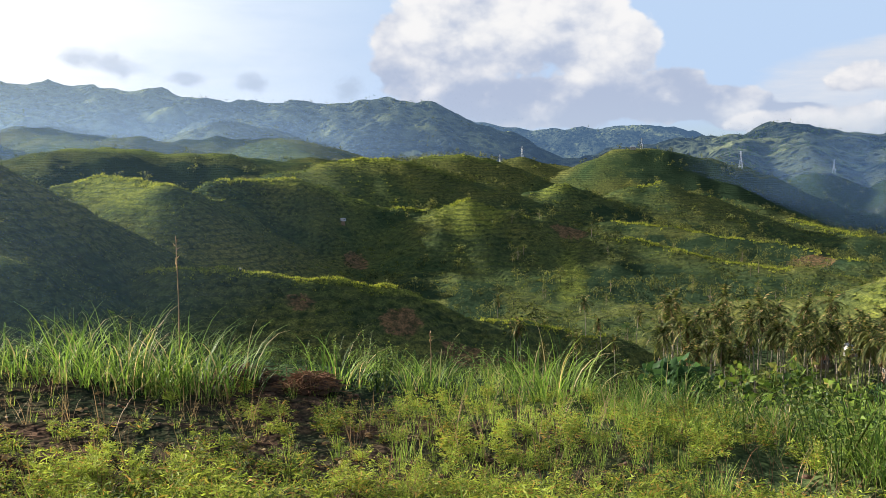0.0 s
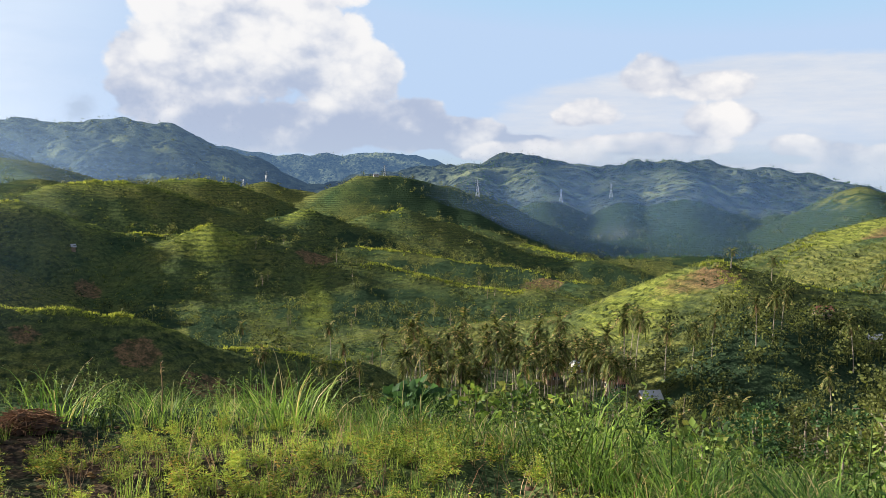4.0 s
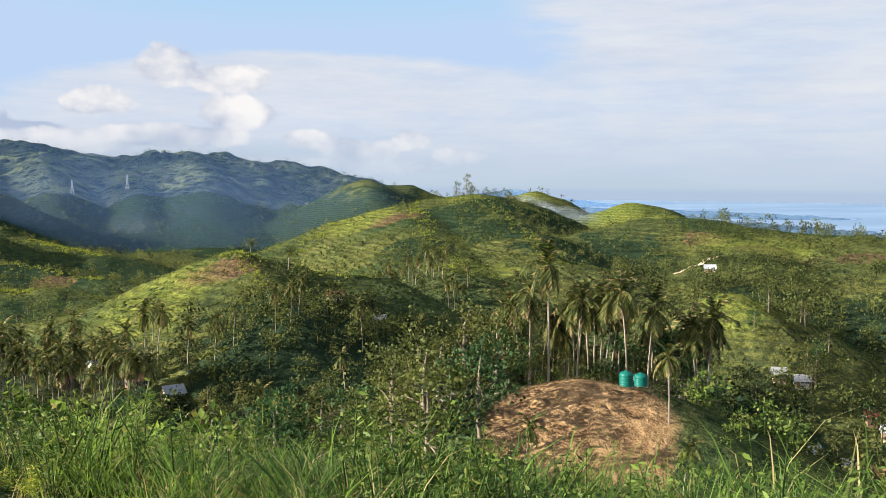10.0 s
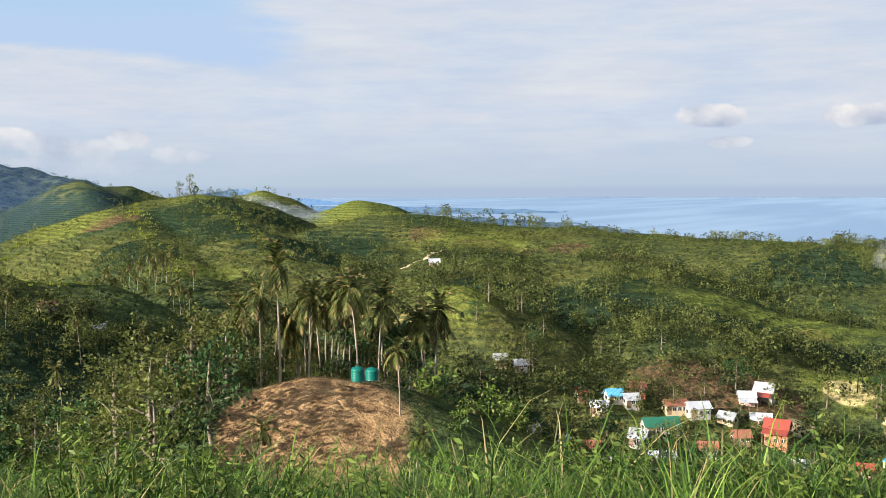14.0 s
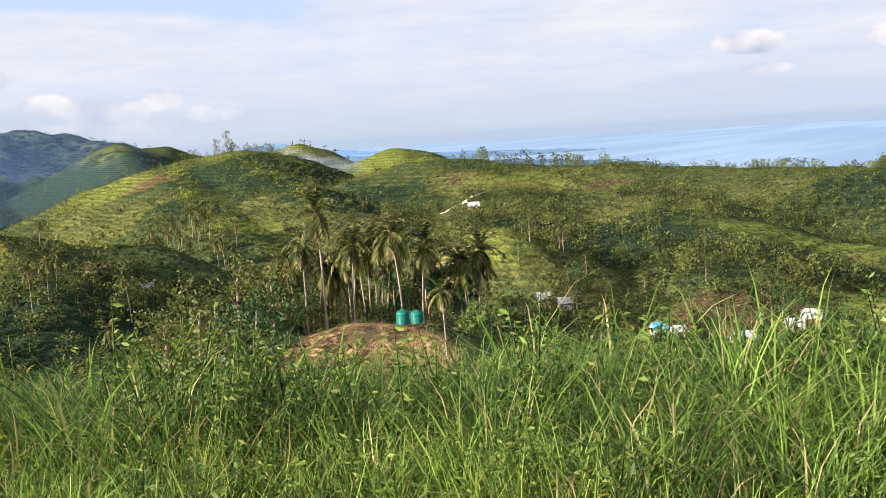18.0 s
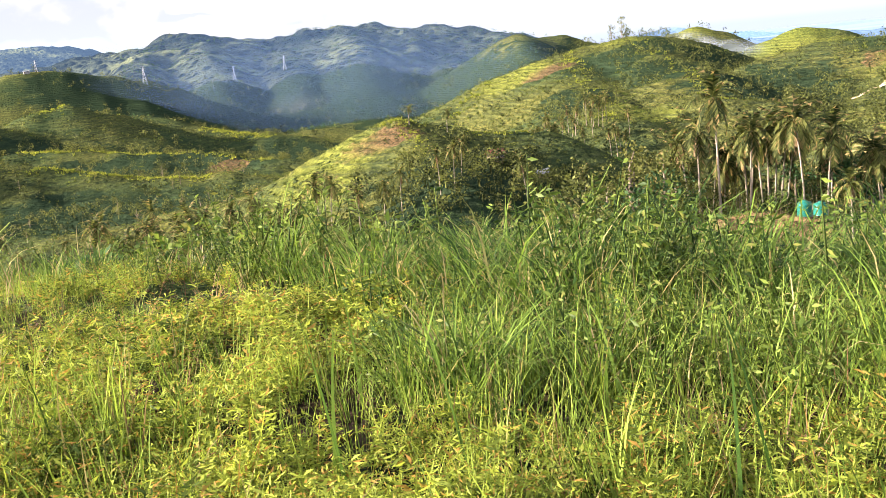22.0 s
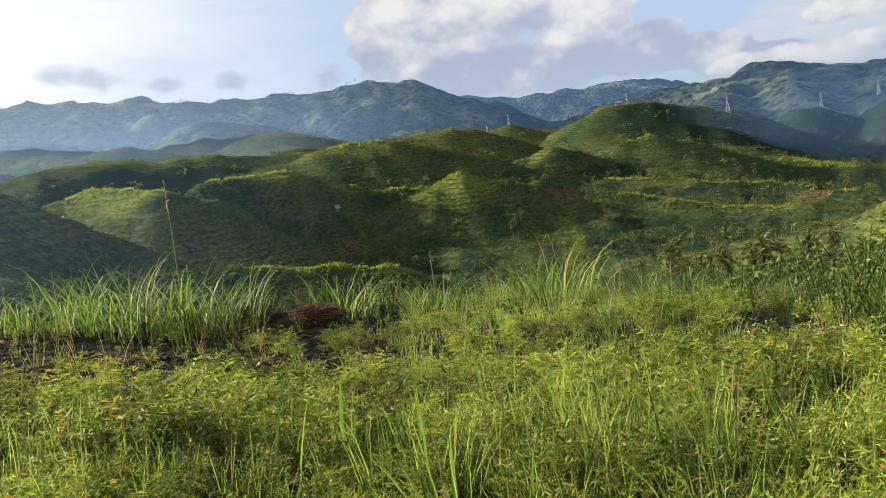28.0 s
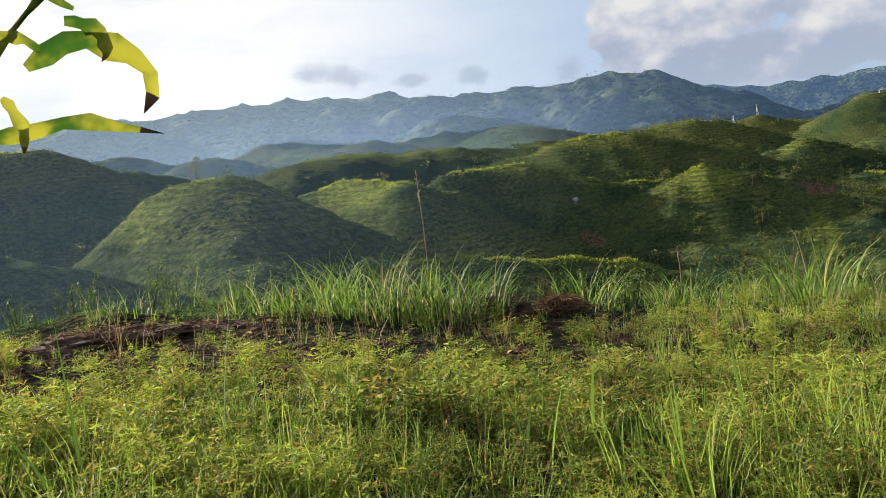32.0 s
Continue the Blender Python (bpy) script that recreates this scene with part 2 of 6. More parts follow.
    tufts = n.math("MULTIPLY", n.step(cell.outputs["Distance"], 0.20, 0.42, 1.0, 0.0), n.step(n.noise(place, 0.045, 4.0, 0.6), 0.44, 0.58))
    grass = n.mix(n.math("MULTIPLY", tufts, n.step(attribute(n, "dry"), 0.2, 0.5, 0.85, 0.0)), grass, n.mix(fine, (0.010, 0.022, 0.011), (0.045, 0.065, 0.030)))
    height = n.math("ADD", n.math("ADD", n.math("ADD", fine, n.math("MULTIPLY", tufts, 0.9)), n.math("MULTIPLY", grain, 0.35)), n.math("MULTIPLY", band, 0.24))
    return grass, height, 0.9


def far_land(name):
    """Wooded ranges kilometres off, a backdrop with haze painted in as a faint bluish emission."""
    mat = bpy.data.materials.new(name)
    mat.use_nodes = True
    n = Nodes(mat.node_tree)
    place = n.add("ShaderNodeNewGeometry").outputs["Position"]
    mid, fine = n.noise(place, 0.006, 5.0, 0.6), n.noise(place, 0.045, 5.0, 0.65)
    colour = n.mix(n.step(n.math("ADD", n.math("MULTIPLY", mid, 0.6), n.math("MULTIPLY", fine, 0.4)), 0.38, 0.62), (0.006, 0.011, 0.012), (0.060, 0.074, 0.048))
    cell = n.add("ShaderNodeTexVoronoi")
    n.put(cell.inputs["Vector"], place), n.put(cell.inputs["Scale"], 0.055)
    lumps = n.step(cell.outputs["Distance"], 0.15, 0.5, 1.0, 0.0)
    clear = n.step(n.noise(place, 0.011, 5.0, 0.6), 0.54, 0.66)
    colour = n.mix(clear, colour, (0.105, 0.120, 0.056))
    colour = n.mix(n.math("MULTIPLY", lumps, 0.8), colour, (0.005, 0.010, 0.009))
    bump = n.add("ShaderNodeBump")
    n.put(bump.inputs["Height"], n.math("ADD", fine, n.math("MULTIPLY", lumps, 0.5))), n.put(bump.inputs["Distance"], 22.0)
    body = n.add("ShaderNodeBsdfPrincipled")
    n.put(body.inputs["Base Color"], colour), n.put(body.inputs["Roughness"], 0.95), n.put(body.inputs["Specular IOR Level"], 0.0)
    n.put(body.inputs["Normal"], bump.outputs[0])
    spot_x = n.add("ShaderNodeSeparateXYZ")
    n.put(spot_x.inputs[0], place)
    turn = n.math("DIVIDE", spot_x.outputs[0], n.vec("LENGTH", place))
    # emission stands in for haze, stronger with distance, towards the sun and seaward
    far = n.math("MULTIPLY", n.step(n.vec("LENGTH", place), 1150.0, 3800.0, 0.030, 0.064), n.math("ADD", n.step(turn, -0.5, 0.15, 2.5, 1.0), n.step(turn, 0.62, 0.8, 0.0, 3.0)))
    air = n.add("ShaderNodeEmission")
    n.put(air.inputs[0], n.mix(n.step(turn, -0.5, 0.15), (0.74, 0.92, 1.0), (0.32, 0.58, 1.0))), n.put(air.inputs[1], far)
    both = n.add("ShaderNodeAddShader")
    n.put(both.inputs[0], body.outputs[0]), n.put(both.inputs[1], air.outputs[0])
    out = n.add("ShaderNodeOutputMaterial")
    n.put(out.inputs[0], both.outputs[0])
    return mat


def sea_water(n, place):
    wave = n.noise(n.vec("MULTIPLY", place, (1.0, 0.25, 1.0)), 0.03, 6.0, 0.6)
    streak = n.noise(n.vec("MULTIPLY", place, (0.15, 1.0, 1.0)), 0.006, 4.0)
    return n.mix(n.step(streak, 0.4, 0.65), (0.17, 0.26, 0.39), (0.22, 0.32, 0.45)), wave, 0.6


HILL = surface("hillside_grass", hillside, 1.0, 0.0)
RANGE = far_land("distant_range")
SEA = surface("sea_water", sea_water, 0.6, 0.1)

# ---------------------------------------------------------------- the land
RIDGES = []


def ridge(points, dist, slope=0.55, blunt=12.0):
    """A crest through bearings (turn, height[, distance]) that falls away on both sides with a rounded top."""
    RIDGES.append(([bearing(p[0], p[1], p[2] if len(p) > 2 else dist) for p in points], slope, blunt))


# far ranges
ridge([(60, 4.4), (46, 4.1), (37.5, 4.2), (33, 4.7), (28.9, 4.4), (24.9, 4.6), (20.3, 4.4), (16.5, 4.3), (14.7, 4.0)], 1750, 0.36, 30)
ridge([(14.7, 4.0), (9.9, 3.7), (4.7, 3.7), (3.0, 4.0), (1.4, 3.7), (0.2, 2.8), (-0.7, 1.7)], 1700, 0.42, 16)
ridge([(24.9, 4.7), (24.6, 4.7)], 1700, 0.8, 4)
ridge([(16.5, 4.4), (16.2, 4.3)], 1690, 0.8, 4)
ridge([(3, 2.0), (-2.2, 1.1), (-6, 0.7), (-9, 0.4)], 1560, 0.35, 20)
ridge([(12, 2.6, 1400), (9, 1.6, 1150), (8, 0.6, 900)], 1300, 0.4, 22)
ridge([(26, 2.9, 1400), (22, 1.8, 1150), (19, 1.1, 900)], 1300, 0.4, 22)
ridge([(38, 3.3, 1450), (36, 2.2, 1100), (33, 1.2, 800)], 1300, 0.4, 22)
ridge([(2, 0.4), (-0.3, 2.7), (-2.6, 2.4), (-5.2, 2.0), (-8.8, 2.1), (-11.4, 2.2), (-13.3, 2.1), (-15, 1.5), (-17, 1.0)], 3700, 0.45, 30)
ridge([(-13.5, 1.4), (-15.8, 1.4), (-17.4, 1.8), (-19.8, 2.1), (-22.4, 1.5), (-24.8, 1.4), (-26.5, 1.6)], 1650, 0.24, 14)
ridge([(-26.5, 1.6), (-28.1, 1.9), (-30.7, 1.6), (-32.6, 1.2), (-33.8, 1.3), (-34.6, 0.7), (-35.7, 0.8), (-36.6, 0.2), (-39, -0.2)], 1600, 0.24, 10)
ridge([(-28.1, 1.8, 1600), (-29.2, 0.8, 1350), (-29.6, -0.6, 1150), (-30.5, -2.8, 950)], 1600, 0.42, 14)
ridge([(-19.8, 2.0, 1650), (-20.6, 0.9, 1400), (-21.0, -0.5, 1200), (-22, -2.6, 1000)], 1600, 0.42, 14)
ridge([(-24.8, 1.3, 1650), (-25.4, 0.2, 1350), (-25.8, -1.8, 1080)], 1600, 0.42, 14)
ridge([(-35.7, 0.7, 1600), (-34.5, -0.4, 1350), (-33.4, -2.4, 1050)], 1600, 0.45, 14)
ridge([(-17.4, 1.7, 1650), (-16.6, 0.2, 1300), (-17.5, -1.2, 1080)], 1600, 0.42, 14)
ridge([(-32, 1.4, 1600), (-32.0, 0.1, 1350), (-31.8, -1.5, 1150)], 1600, 0.45, 12)
ridge([(-44, -0.5), (-47.2, -0.12), (-49.8, -0.6), (-53.8, -1.0), (-57, -1.3)], 3300, 0.3, 30)
# hummocks before the far range
for a, e, d, w in ((32, 2.3, 1150, 3), (27, 1.7, 980, 3), (22, 2.6, 1230, 2.6), (17.5, 1.7, 1010, 2.6), (13, 2.6, 1250, 2.2), 
                   (29.5, 3.1, 1380, 1.6), (24.5, 3.3, 1450, 1.5), (19, 3.2, 1420, 1.4), (15.5, 3.1, 1460, 1.2), (36, 2.8, 1200, 2.4), (36, 3.0, 1340, 2.0)):
    ridge([(a + w, e - 0.55), (a + 0.4 * w, e - 0.1), (a, e), (a - 0.5 * w, e - 0.15), (a - w, e - 0.6)], d, 0.5, 12)
# low coast
ridge([(-50, -1.2), (-56.7, -1.25), (-61.0, -1.38), (-63.4, -1.5)], 2250, 0.12, 60)
ridge([(-60, -1.9, 1500), (-65.3, -2.6, 1250), (-68.0, -2.9, 1120), (-71.3, -3.15, 1050), (-74.2, -3.3, 1010), (-76.9, -3.5, 985)], 1200, 0.10, 30)
# middle hills
ridge([(-34.3, -3.6, 1000), (-36.9, -0.5), (-38.4, 0.35), (-39.4, 0.1), (-40.9, 0.0), (-42.7, -0.5), (-45, -1.2)], 1050, 0.65, 12)
ridge([(-38.4, 0.3, 1050), (-40.3, -2.0, 850)], 1000, 0.55, 14)
ridge([(-34.2, -4.2, 560), (-36.5, -2.9), (-38.9, -1.8), (-41.2, -1.1), (-43.2, -0.6), (-45.2, -0.4), (-46.5, -0.9), (-48.8, -2.2)], 620, 0.5, 26)
ridge([(-41.2, -1.3, 610), (-42.5, -3.6, 430), (-43.5, -5.2, 330)], 600, 0.5, 24)
ridge([(-45.2, -0.8, 600), (-48, -3.0, 450), (-50, -4.5, 350)], 600, 0.45, 24)
ridge([(-46, -0.9), (-47.4, -0.5), (-48.4, -0.22), (-49.6, -0.6), (-51.8, -1.8)], 980, 0.6, 12)
ridge([(-51.1, -2.4), (-52.5, -1.3), (-54.0, -0.82), (-55.2, -1.1), (-57.5, -1.9)], 760, 0.55, 14)
ridge([(-54.8, -1.9), (-55.8, -1.42), (-56.8, -1.75)], 690, 0.6, 12)
ridge([(-55.5, -1.9), (-58.0, -1.85), (-61.3, -2.15), (-65.0, -2.45), (-67.3, -2.95)], 500, 0.32, 30)
ridge([(-67.3, -2.95), (-69.7, -3.2), (-72.6, -3.1), (-75.8, -3.25), (-78.6, -3.6), (-81.4, -3.5)], 460, 0.32, 30)
ridge([(-81.4, -3.5), (-83.5, -3.75), (-85.5, -4.3), (-88, -4.8), (-100, -5.5)], 430, 0.34, 26)
ridge([(-59, -2.6, 480), (-60, -4.7, 370), (-60.8, -6.6, 290)], 400, 0.3, 24)
ridge([(-68, -3.4, 450), (-70, -5.8, 320), (-71, -8.2, 250)], 400, 0.34, 24)
ridge([(-58.0, -6.75), (-60.0, -6.15), (-60.6, -6.4)], 235, 0.6, 9)
ridge([(-67.5, -10.0, 285), (-72.6, -9.0), (-75.2, -8.05), (-77.1, -7.6), (-79.6, -7.65), (-83.5, -8.0), (-95, -8.0)], 315, 0.36, 12)
ridge([(-80.0, -10.6), (-82.5, -10.6), (-84.0, -10.9)], 232, 0.5, 10)
ridge([(-22.5, -9.4), (-24.7, -7.7), (-26.3, -6.4), (-28.2, -5.1), (-29.9, -4.3), (-31.2, -4.05), (-32.9, -4.3), (-34.6, -5.0), (-38.9, -5.5)], 270, 0.62, 9)
ridge([(-31.2, -4.3, 270), (-34, -8.0, 205)], 250, 0.5, 12)
ridge([(-45.6, -14.0), (-47.2, -12.7), (-48.7, -12.0), (-51.3, -11.55), (-53.5, -11.75), (-55.8, -12.7)], 84, 0.5, 7)
ridge([(17.0, -5.7, 205), (15.1, -5.85), (11.1, -6.35), (6.2, -6.65), (2.8, -6.85), (0.8, -7.55), (-2.2, -8.35), (-5.6, -9.0), (-9.6, -9.4)], 190, 0.62, 1.2)
ridge([(16.5, -2.0, 400), (15.0, -1.5, 400), (12.9, -0.95, 410), (11.0, -0.85), (8.6, -0.7), (7.4, -1.0), (5.4, -1.75), (2.8, -2.4), (0.8, -2.6)], 420, 0.74, 7)
ridge([(0.8, -2.65), (-0.4, -2.2), (-1.6, -2.05), (-3.9, -2.65), (-5.6, -3.15), (-7.2, -3.65)], 400, 0.7, 7)
ridge([(-7.2, -3.65, 400), (-10.5, -4.5, 390), (-13.7, -5.2, 380), (-16.9, -5.8, 370), (-19.9, -6.3, 360)], 380, 0.6, 10)
ridge([(22.6, -1.8), (20.8, -0.62), (19.1, -0.32), (17.6, -0.62), (15.8, -1.3), (13.6, -2.2)], 430, 0.6, 8)
ridge([(19.1, -0.4, 428), (17.7, -0.75, 408), (16.6, -1.15, 388), (15.6, -1.3, 372), (15.2, -2.1, 358)], 380, 0.62, 7)
ridge([(15.6, -1.3, 372), (13.4, -2.0, 385)], 380, 0.6, 7)
ridge([(33.8, -4.3), (31.8, -2.5), (29.6, -0.5), (27.9, 0.72), (26.6, 0.85), (25.1, 0.15), (23.0, -1.4), (20.9, -2.9), (18.4, -4.1), (15.2, -6.0)], 235, 0.72, 9)
ridge([(26.8, 0.4, 230), (25.5, -5.5, 165)], 235, 0.7, 9)
ridge([(52, 3.6), (44, 3.6), (38, 3.1), (36.0, 3.25), (33.8, 2.4), (32.1, 1.85), (29.7, 1.2), (28.0, 0.6), (25, -1.0)], 420, 0.6, 14)
ridge([(55, 2.5, 150), (42, -0.8, 130), (38.5, -2.25, 125), (36.9, -2.95, 125), (35.0, -3.9, 125), (31.5, -5.4, 125), (27, -8.5, 120)], 125, 0.6, 6)
ridge([(11.6, -0.85), (8.7, -0.25), (6.1, 0.28), (2.8, 0.28), (0.8, -0.3), (-1.9, -1.1)], 560, 0.5, 14)
ridge([(1.4, 0.3), (-0.6, 0.55), (-2.2, 0.3), (-3.9, -0.3), (-4.9, -1.0)], 680, 0.5, 14)
ridge([(30, 0.2), (24.5, 0.4), (21.7, 1.0), (18.7, 1.05), (15.7, 0.75), (13.2, 0.75), (10.0, 0.4), (7, 0.1)], 780, 0.4, 20)
ridge([(-4.5, -2.3), (-5.6, -1.5), (-6.9, -1.18), (-8.2, -1.5), (-9.8, -2.6)], 600, 0.62, 9)
ridge([(-10.3, -1.9), (-11.4, -1.25), (-12.7, -1.2), (-14.3, -1.75), (-17, -2.8)], 680, 0.55, 10)
ridge([(-7.8, -0.6), (-9.2, 0.4), (-10.5, 0.85), (-12.4, 0.85), (-15.2, 0.25), (-18.3, -0.75), (-21.3, -2.1)], 940, 0.6, 14)
ridge([(-2.5, -0.2), (-4.6, 0.25), (-6.6, -0.1), (-7.9, -0.4)], 980, 0.45, 14)
ridge([(-14, -2.0, 800), (-17, -2.6, 770), (-20, -3.4, 730), (-23.5, -4.3, 660)], 780, 0.5, 14)
ridge([(-10, -3.4, 520), (-15, -4.2, 500), (-20, -5.0, 470), (-23.5, -5.8, 430)], 500, 0.5, 12)

RIM = ([-180, -120, -90, -60, -42, -30, -18, -5, 8, 25, 45, 70, 120, 180], [14, 9, 5.5, 4.6, 4.9, 5.6, 7.4, 9.2, 10.2, 10.4, 10.0, 10, 14, 14])


GRADE = ([-180, -60, -10, 8, 20, 35, 70, 180], [-0.04, -0.042, -0.042, -0.038, -0.006, 0.016, 0.0, -0.04])


def waves(x, y, size, seed, octaves=4):
    """Smooth pseudo-random relief from sums of turned sines, about -1 to 1."""
    rng = np.random.RandomState(seed)
    total = np.zeros_like(x)
    gain = 1.0
    for _ in range(octaves):
        for _ in range(3):
            a, ph = rng.uniform(0, 2 * np.pi, 2)
            k = 2 * np.pi / (size * rng.uniform(0.75, 1.3))
            bend = 0.8 * np.sin((x * math.cos(a + 1.9) + y * math.sin(a + 1.9)) * k * 0.63 + ph * 2)
            total += gain / 3 * np.sin((x * math.cos(a) + y * math.sin(a)) * k + ph + bend)
        size, gain = size * 0.48, gain * 0.52
    return total


def land(x, y):
    """The height of the ground at arrays of places."""
    x, y = np.asarray(x, float), np.asarray(y, float)
    r = np.hypot(x, y)
    az = np.degrees(np.arctan2(-x, y))
    inland = np.clip((az + 48) / 14, 0, 1)
    floor = -40 + inland * np.clip(r - 700, 0, 1100) * 0.035 - (1 - inland) * np.clip(r - 620, 0, 900) * 0.06
    cleft = np.clip((-17 - az) / 5, 0, 1) * np.clip((az + 42) / 4, 0, 1)
    floor = floor - cleft * (16 * np.clip((r - 360) / 160, 0, 1) + np.clip(r - 700, 0, 1100) * 0.035)
    floor = floor - 13 * np.clip((-57 - az) / 7, 0, 1) * np.clip((r - 110) / 50, 0, 1) * np.clip((420 - r) / 100, 0, 1)
    floor = np.where(inland < 0.5, np.maximum(floor, -68), np.maximum(floor, -57))
    tall = np.full_like(r, -1e3)
    for points, slope, blunt in RIDGES:
        for p, q in zip(points, points[1:]):
            dx, dy = q.x - p.x, q.y - p.y
            f = np.clip(((x - p.x) * dx + (y - p.y) * dy) / (dx * dx + dy * dy), 0, 1)
            d2 = (x - p.x - f * dx) ** 2 + (y - p.y - f * dy) ** 2
            ease = f * f * (3 - 2 * f) * 0.5 + f * 0.5
            h = p.z + ease * (q.z - p.z) - slope * (np.sqrt(d2 + blunt * blunt) - blunt)
            tall = np.maximum(tall, h)
    soft = np.clip(r * 0.012, 1.0, 9.0)
    gap = np.clip((tall - floor) / soft, -30, 30)
    z = floor + soft * np.log1p(np.exp(gap))
    grow = np.clip((r - 25) / 150, 0, 1)
    z = z + grow * (waves(x, y, 34, 3, 5) * 1.0 + waves(x, y, 13, 23, 2) * 0.35 * np.clip((700 - r) / 300, 0, 1) + waves(x, y, 120, 5, 3) * 1.4)
    z = z + np.clip((r - 750) / 500, 0, 1) * inland * waves(x, y, 190, 8, 4) * np.clip(8.0 - r / 400, 3, 7)
    z = z + np.clip((r - 1250) / 250, 0, 1) * inland * (waves(x, y, 130, 9, 6) * 6.5 + waves(x, y, 62, 14, 2) * 3.0)
    rim = np.interp(az, *RIM)
    over = np.clip(r - rim, 0, None)
    grade = np.interp(az, *GRADE)
    home = grade * np.minimum(r, rim) - 0.60 * (np.sqrt(over ** 2 + 2.2 ** 2) - 2.2) + 0.05 * waves(x, y, 1.7, 11, 3) * np.clip(r / 3, 0, 1)
    gap = np.clip((home - z) / 1.5, -30, 30)
    return np.where(r < 150, z + 1.5 * np.log1p(np.exp(gap)) * 1.0, z)


def height(x, y):
    return float(land(np.array([x]), np.array([y]))[0])


def spot(rows, x, y):
    """The largest of soft ellipses (turn, distance, half width in degrees, half depth in metres)."""
    r, az = np.hypot(x, y), np.degrees(np.arctan2(-x, y))
    best = np.zeros_like(r)
    for a, d, w, h in rows:
        best = np.maximum(best, np.clip(1.35 - np.hypot((az - a) / w, (r - d) / h), 0, 1))
    return best


DRY = [(-51.2, 76, 7.0, 13)]
SAND = [(-82.0, 226, 1.7, 6), (-85.0, 215, 1.5, 7), (-79.6, 205, 1.2, 5)]
SOIL = [(-30, 258, 3.2, 10), (-1.5, 176, 2.2, 4), (2.6, 180, 1.6, 4), (-4.5, 178, 1.5, 3), (8.5, 182, 1.2, 2.5), (-70.5, 400, 2.2, 16), (-62, 430, 3, 20), (-7.5, 392, 1.4, 7), (5.2, 372, 0.9, 9),
        (-21, 440, 1.6, 14), (-40, 560, 2.0, 30), (-80, 300, 1.5, 8), (18, 7, 26, 2.6), (-75, 215, 6, 14), (-66.5, 425, 1.6, 14), (-58.2, 455, 1.4, 14)]
TILLED = [(16, 6.2, 30, 3.4), (-8, 4.2, 40, 2.0), (34, 8, 10, 2), (-40, 3.2, 40, 1.4)]
OPEN = [(-59.5, 232, 2.6, 22), (-77, 300, 8, 26), (-26.5, 250, 4.5, 30), (-39, 560, 4, 60), (-53.5, 740, 3, 60), (-61, 445, 4, 38), (-67, 425, 3, 25), (-74, 425, 5, 30), (-56, 480, 3, 45)]
# flanks and crests that catch the sun, brightened through the grass colour
SUNNED = [(19.3, 428, 3.2, 34), (17.4, 395, 2.6, 34), (30.5, 232, 2.5, 26), (26.6, 236, 1.6, 14), (-1.6, 398, 2.6, 22), (-7.6, 335, 1.0, 40), (-6.6, 600, 1.2, 20),
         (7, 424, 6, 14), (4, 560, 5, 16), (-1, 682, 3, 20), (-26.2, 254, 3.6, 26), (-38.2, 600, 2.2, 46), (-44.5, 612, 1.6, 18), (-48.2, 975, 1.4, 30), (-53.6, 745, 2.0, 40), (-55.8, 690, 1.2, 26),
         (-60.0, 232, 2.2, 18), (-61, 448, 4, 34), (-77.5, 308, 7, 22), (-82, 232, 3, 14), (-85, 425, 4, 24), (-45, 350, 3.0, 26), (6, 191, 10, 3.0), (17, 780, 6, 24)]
WOOD = [(-14, 900, 4, 50), (-18, 880, 4, 60), (-12, 450, 6, 50), (-43, 540, 3.2, 55), (-46, 570, 2.2, 40), (-41.5, 420, 2.6, 60), (-50, 560, 3, 60), (-57, 600, 3, 60), (-27, 1050, 10, 260), (-33, 900, 7, 200), (-20, 1050, 6, 160), (-41, 950, 3, 90), (-20, 150, 13, 30), (-38, 190, 12, 60), (-45, 130, 12, 40), (-58, 170, 10, 40), (-66, 300, 9, 50), (-78, 300, 8, 45), (-52, 420, 5, 60), (-47, 480, 3, 50),
        (-12, 330, 8, 40), (-16, 560, 8, 60), (3, 320, 4, 30), (-2, 290, 2.2, 50), (4, 600, 6, 30), (-1, 700, 4, 40), (-44, 640, 3, 30), (-20, 460, 7, 50), (16, 700, 8, 60),
        (-25, 600, 6, 60), (-80, 400, 4, 30)]


def sheet(name, az, r, material, masks):
    """A stretch of ground on a fan of turns and distances."""
    a, d = np.meshgrid(np.radians(az), r)
    x, y = -np.sin(a) * d, np.cos(a) * d
    z = land(x, y)
    rows, cols = x.shape
    i = np.arange(rows * cols).reshape(rows, cols)
    quads = np.stack([i[:-1, :-1], i[:-1, 1:], i[1:, 1:], i[1:, :-1]], -1).reshape(-1, 4)[:, ::-1]
    me = bpy.data.meshes.new(name)
    me.vertices.add(x.size), me.loops.add(quads.size), me.polygons.add(len(quads))
    me.vertices.foreach_set("co", np.stack([x, y, z], -1).astype(np.float32).ravel())
    me.loops.foreach_set("vertex_index", quads.astype(np.int32).ravel())
    me.polygons.foreach_set("loop_start", np.arange(0, quads.size, 4, dtype=np.int32))
    me.polygons.foreach_set("use_smooth", np.ones(len(quads), bool))
    for key, rows_ in masks:
        me.attributes.new(key, "FLOAT", "POINT").data.foreach_set("value", spot(rows_, x, y).astype(np.float32).ravel())
    me.update()
    me.materials.append(material)
    return new(name, me)


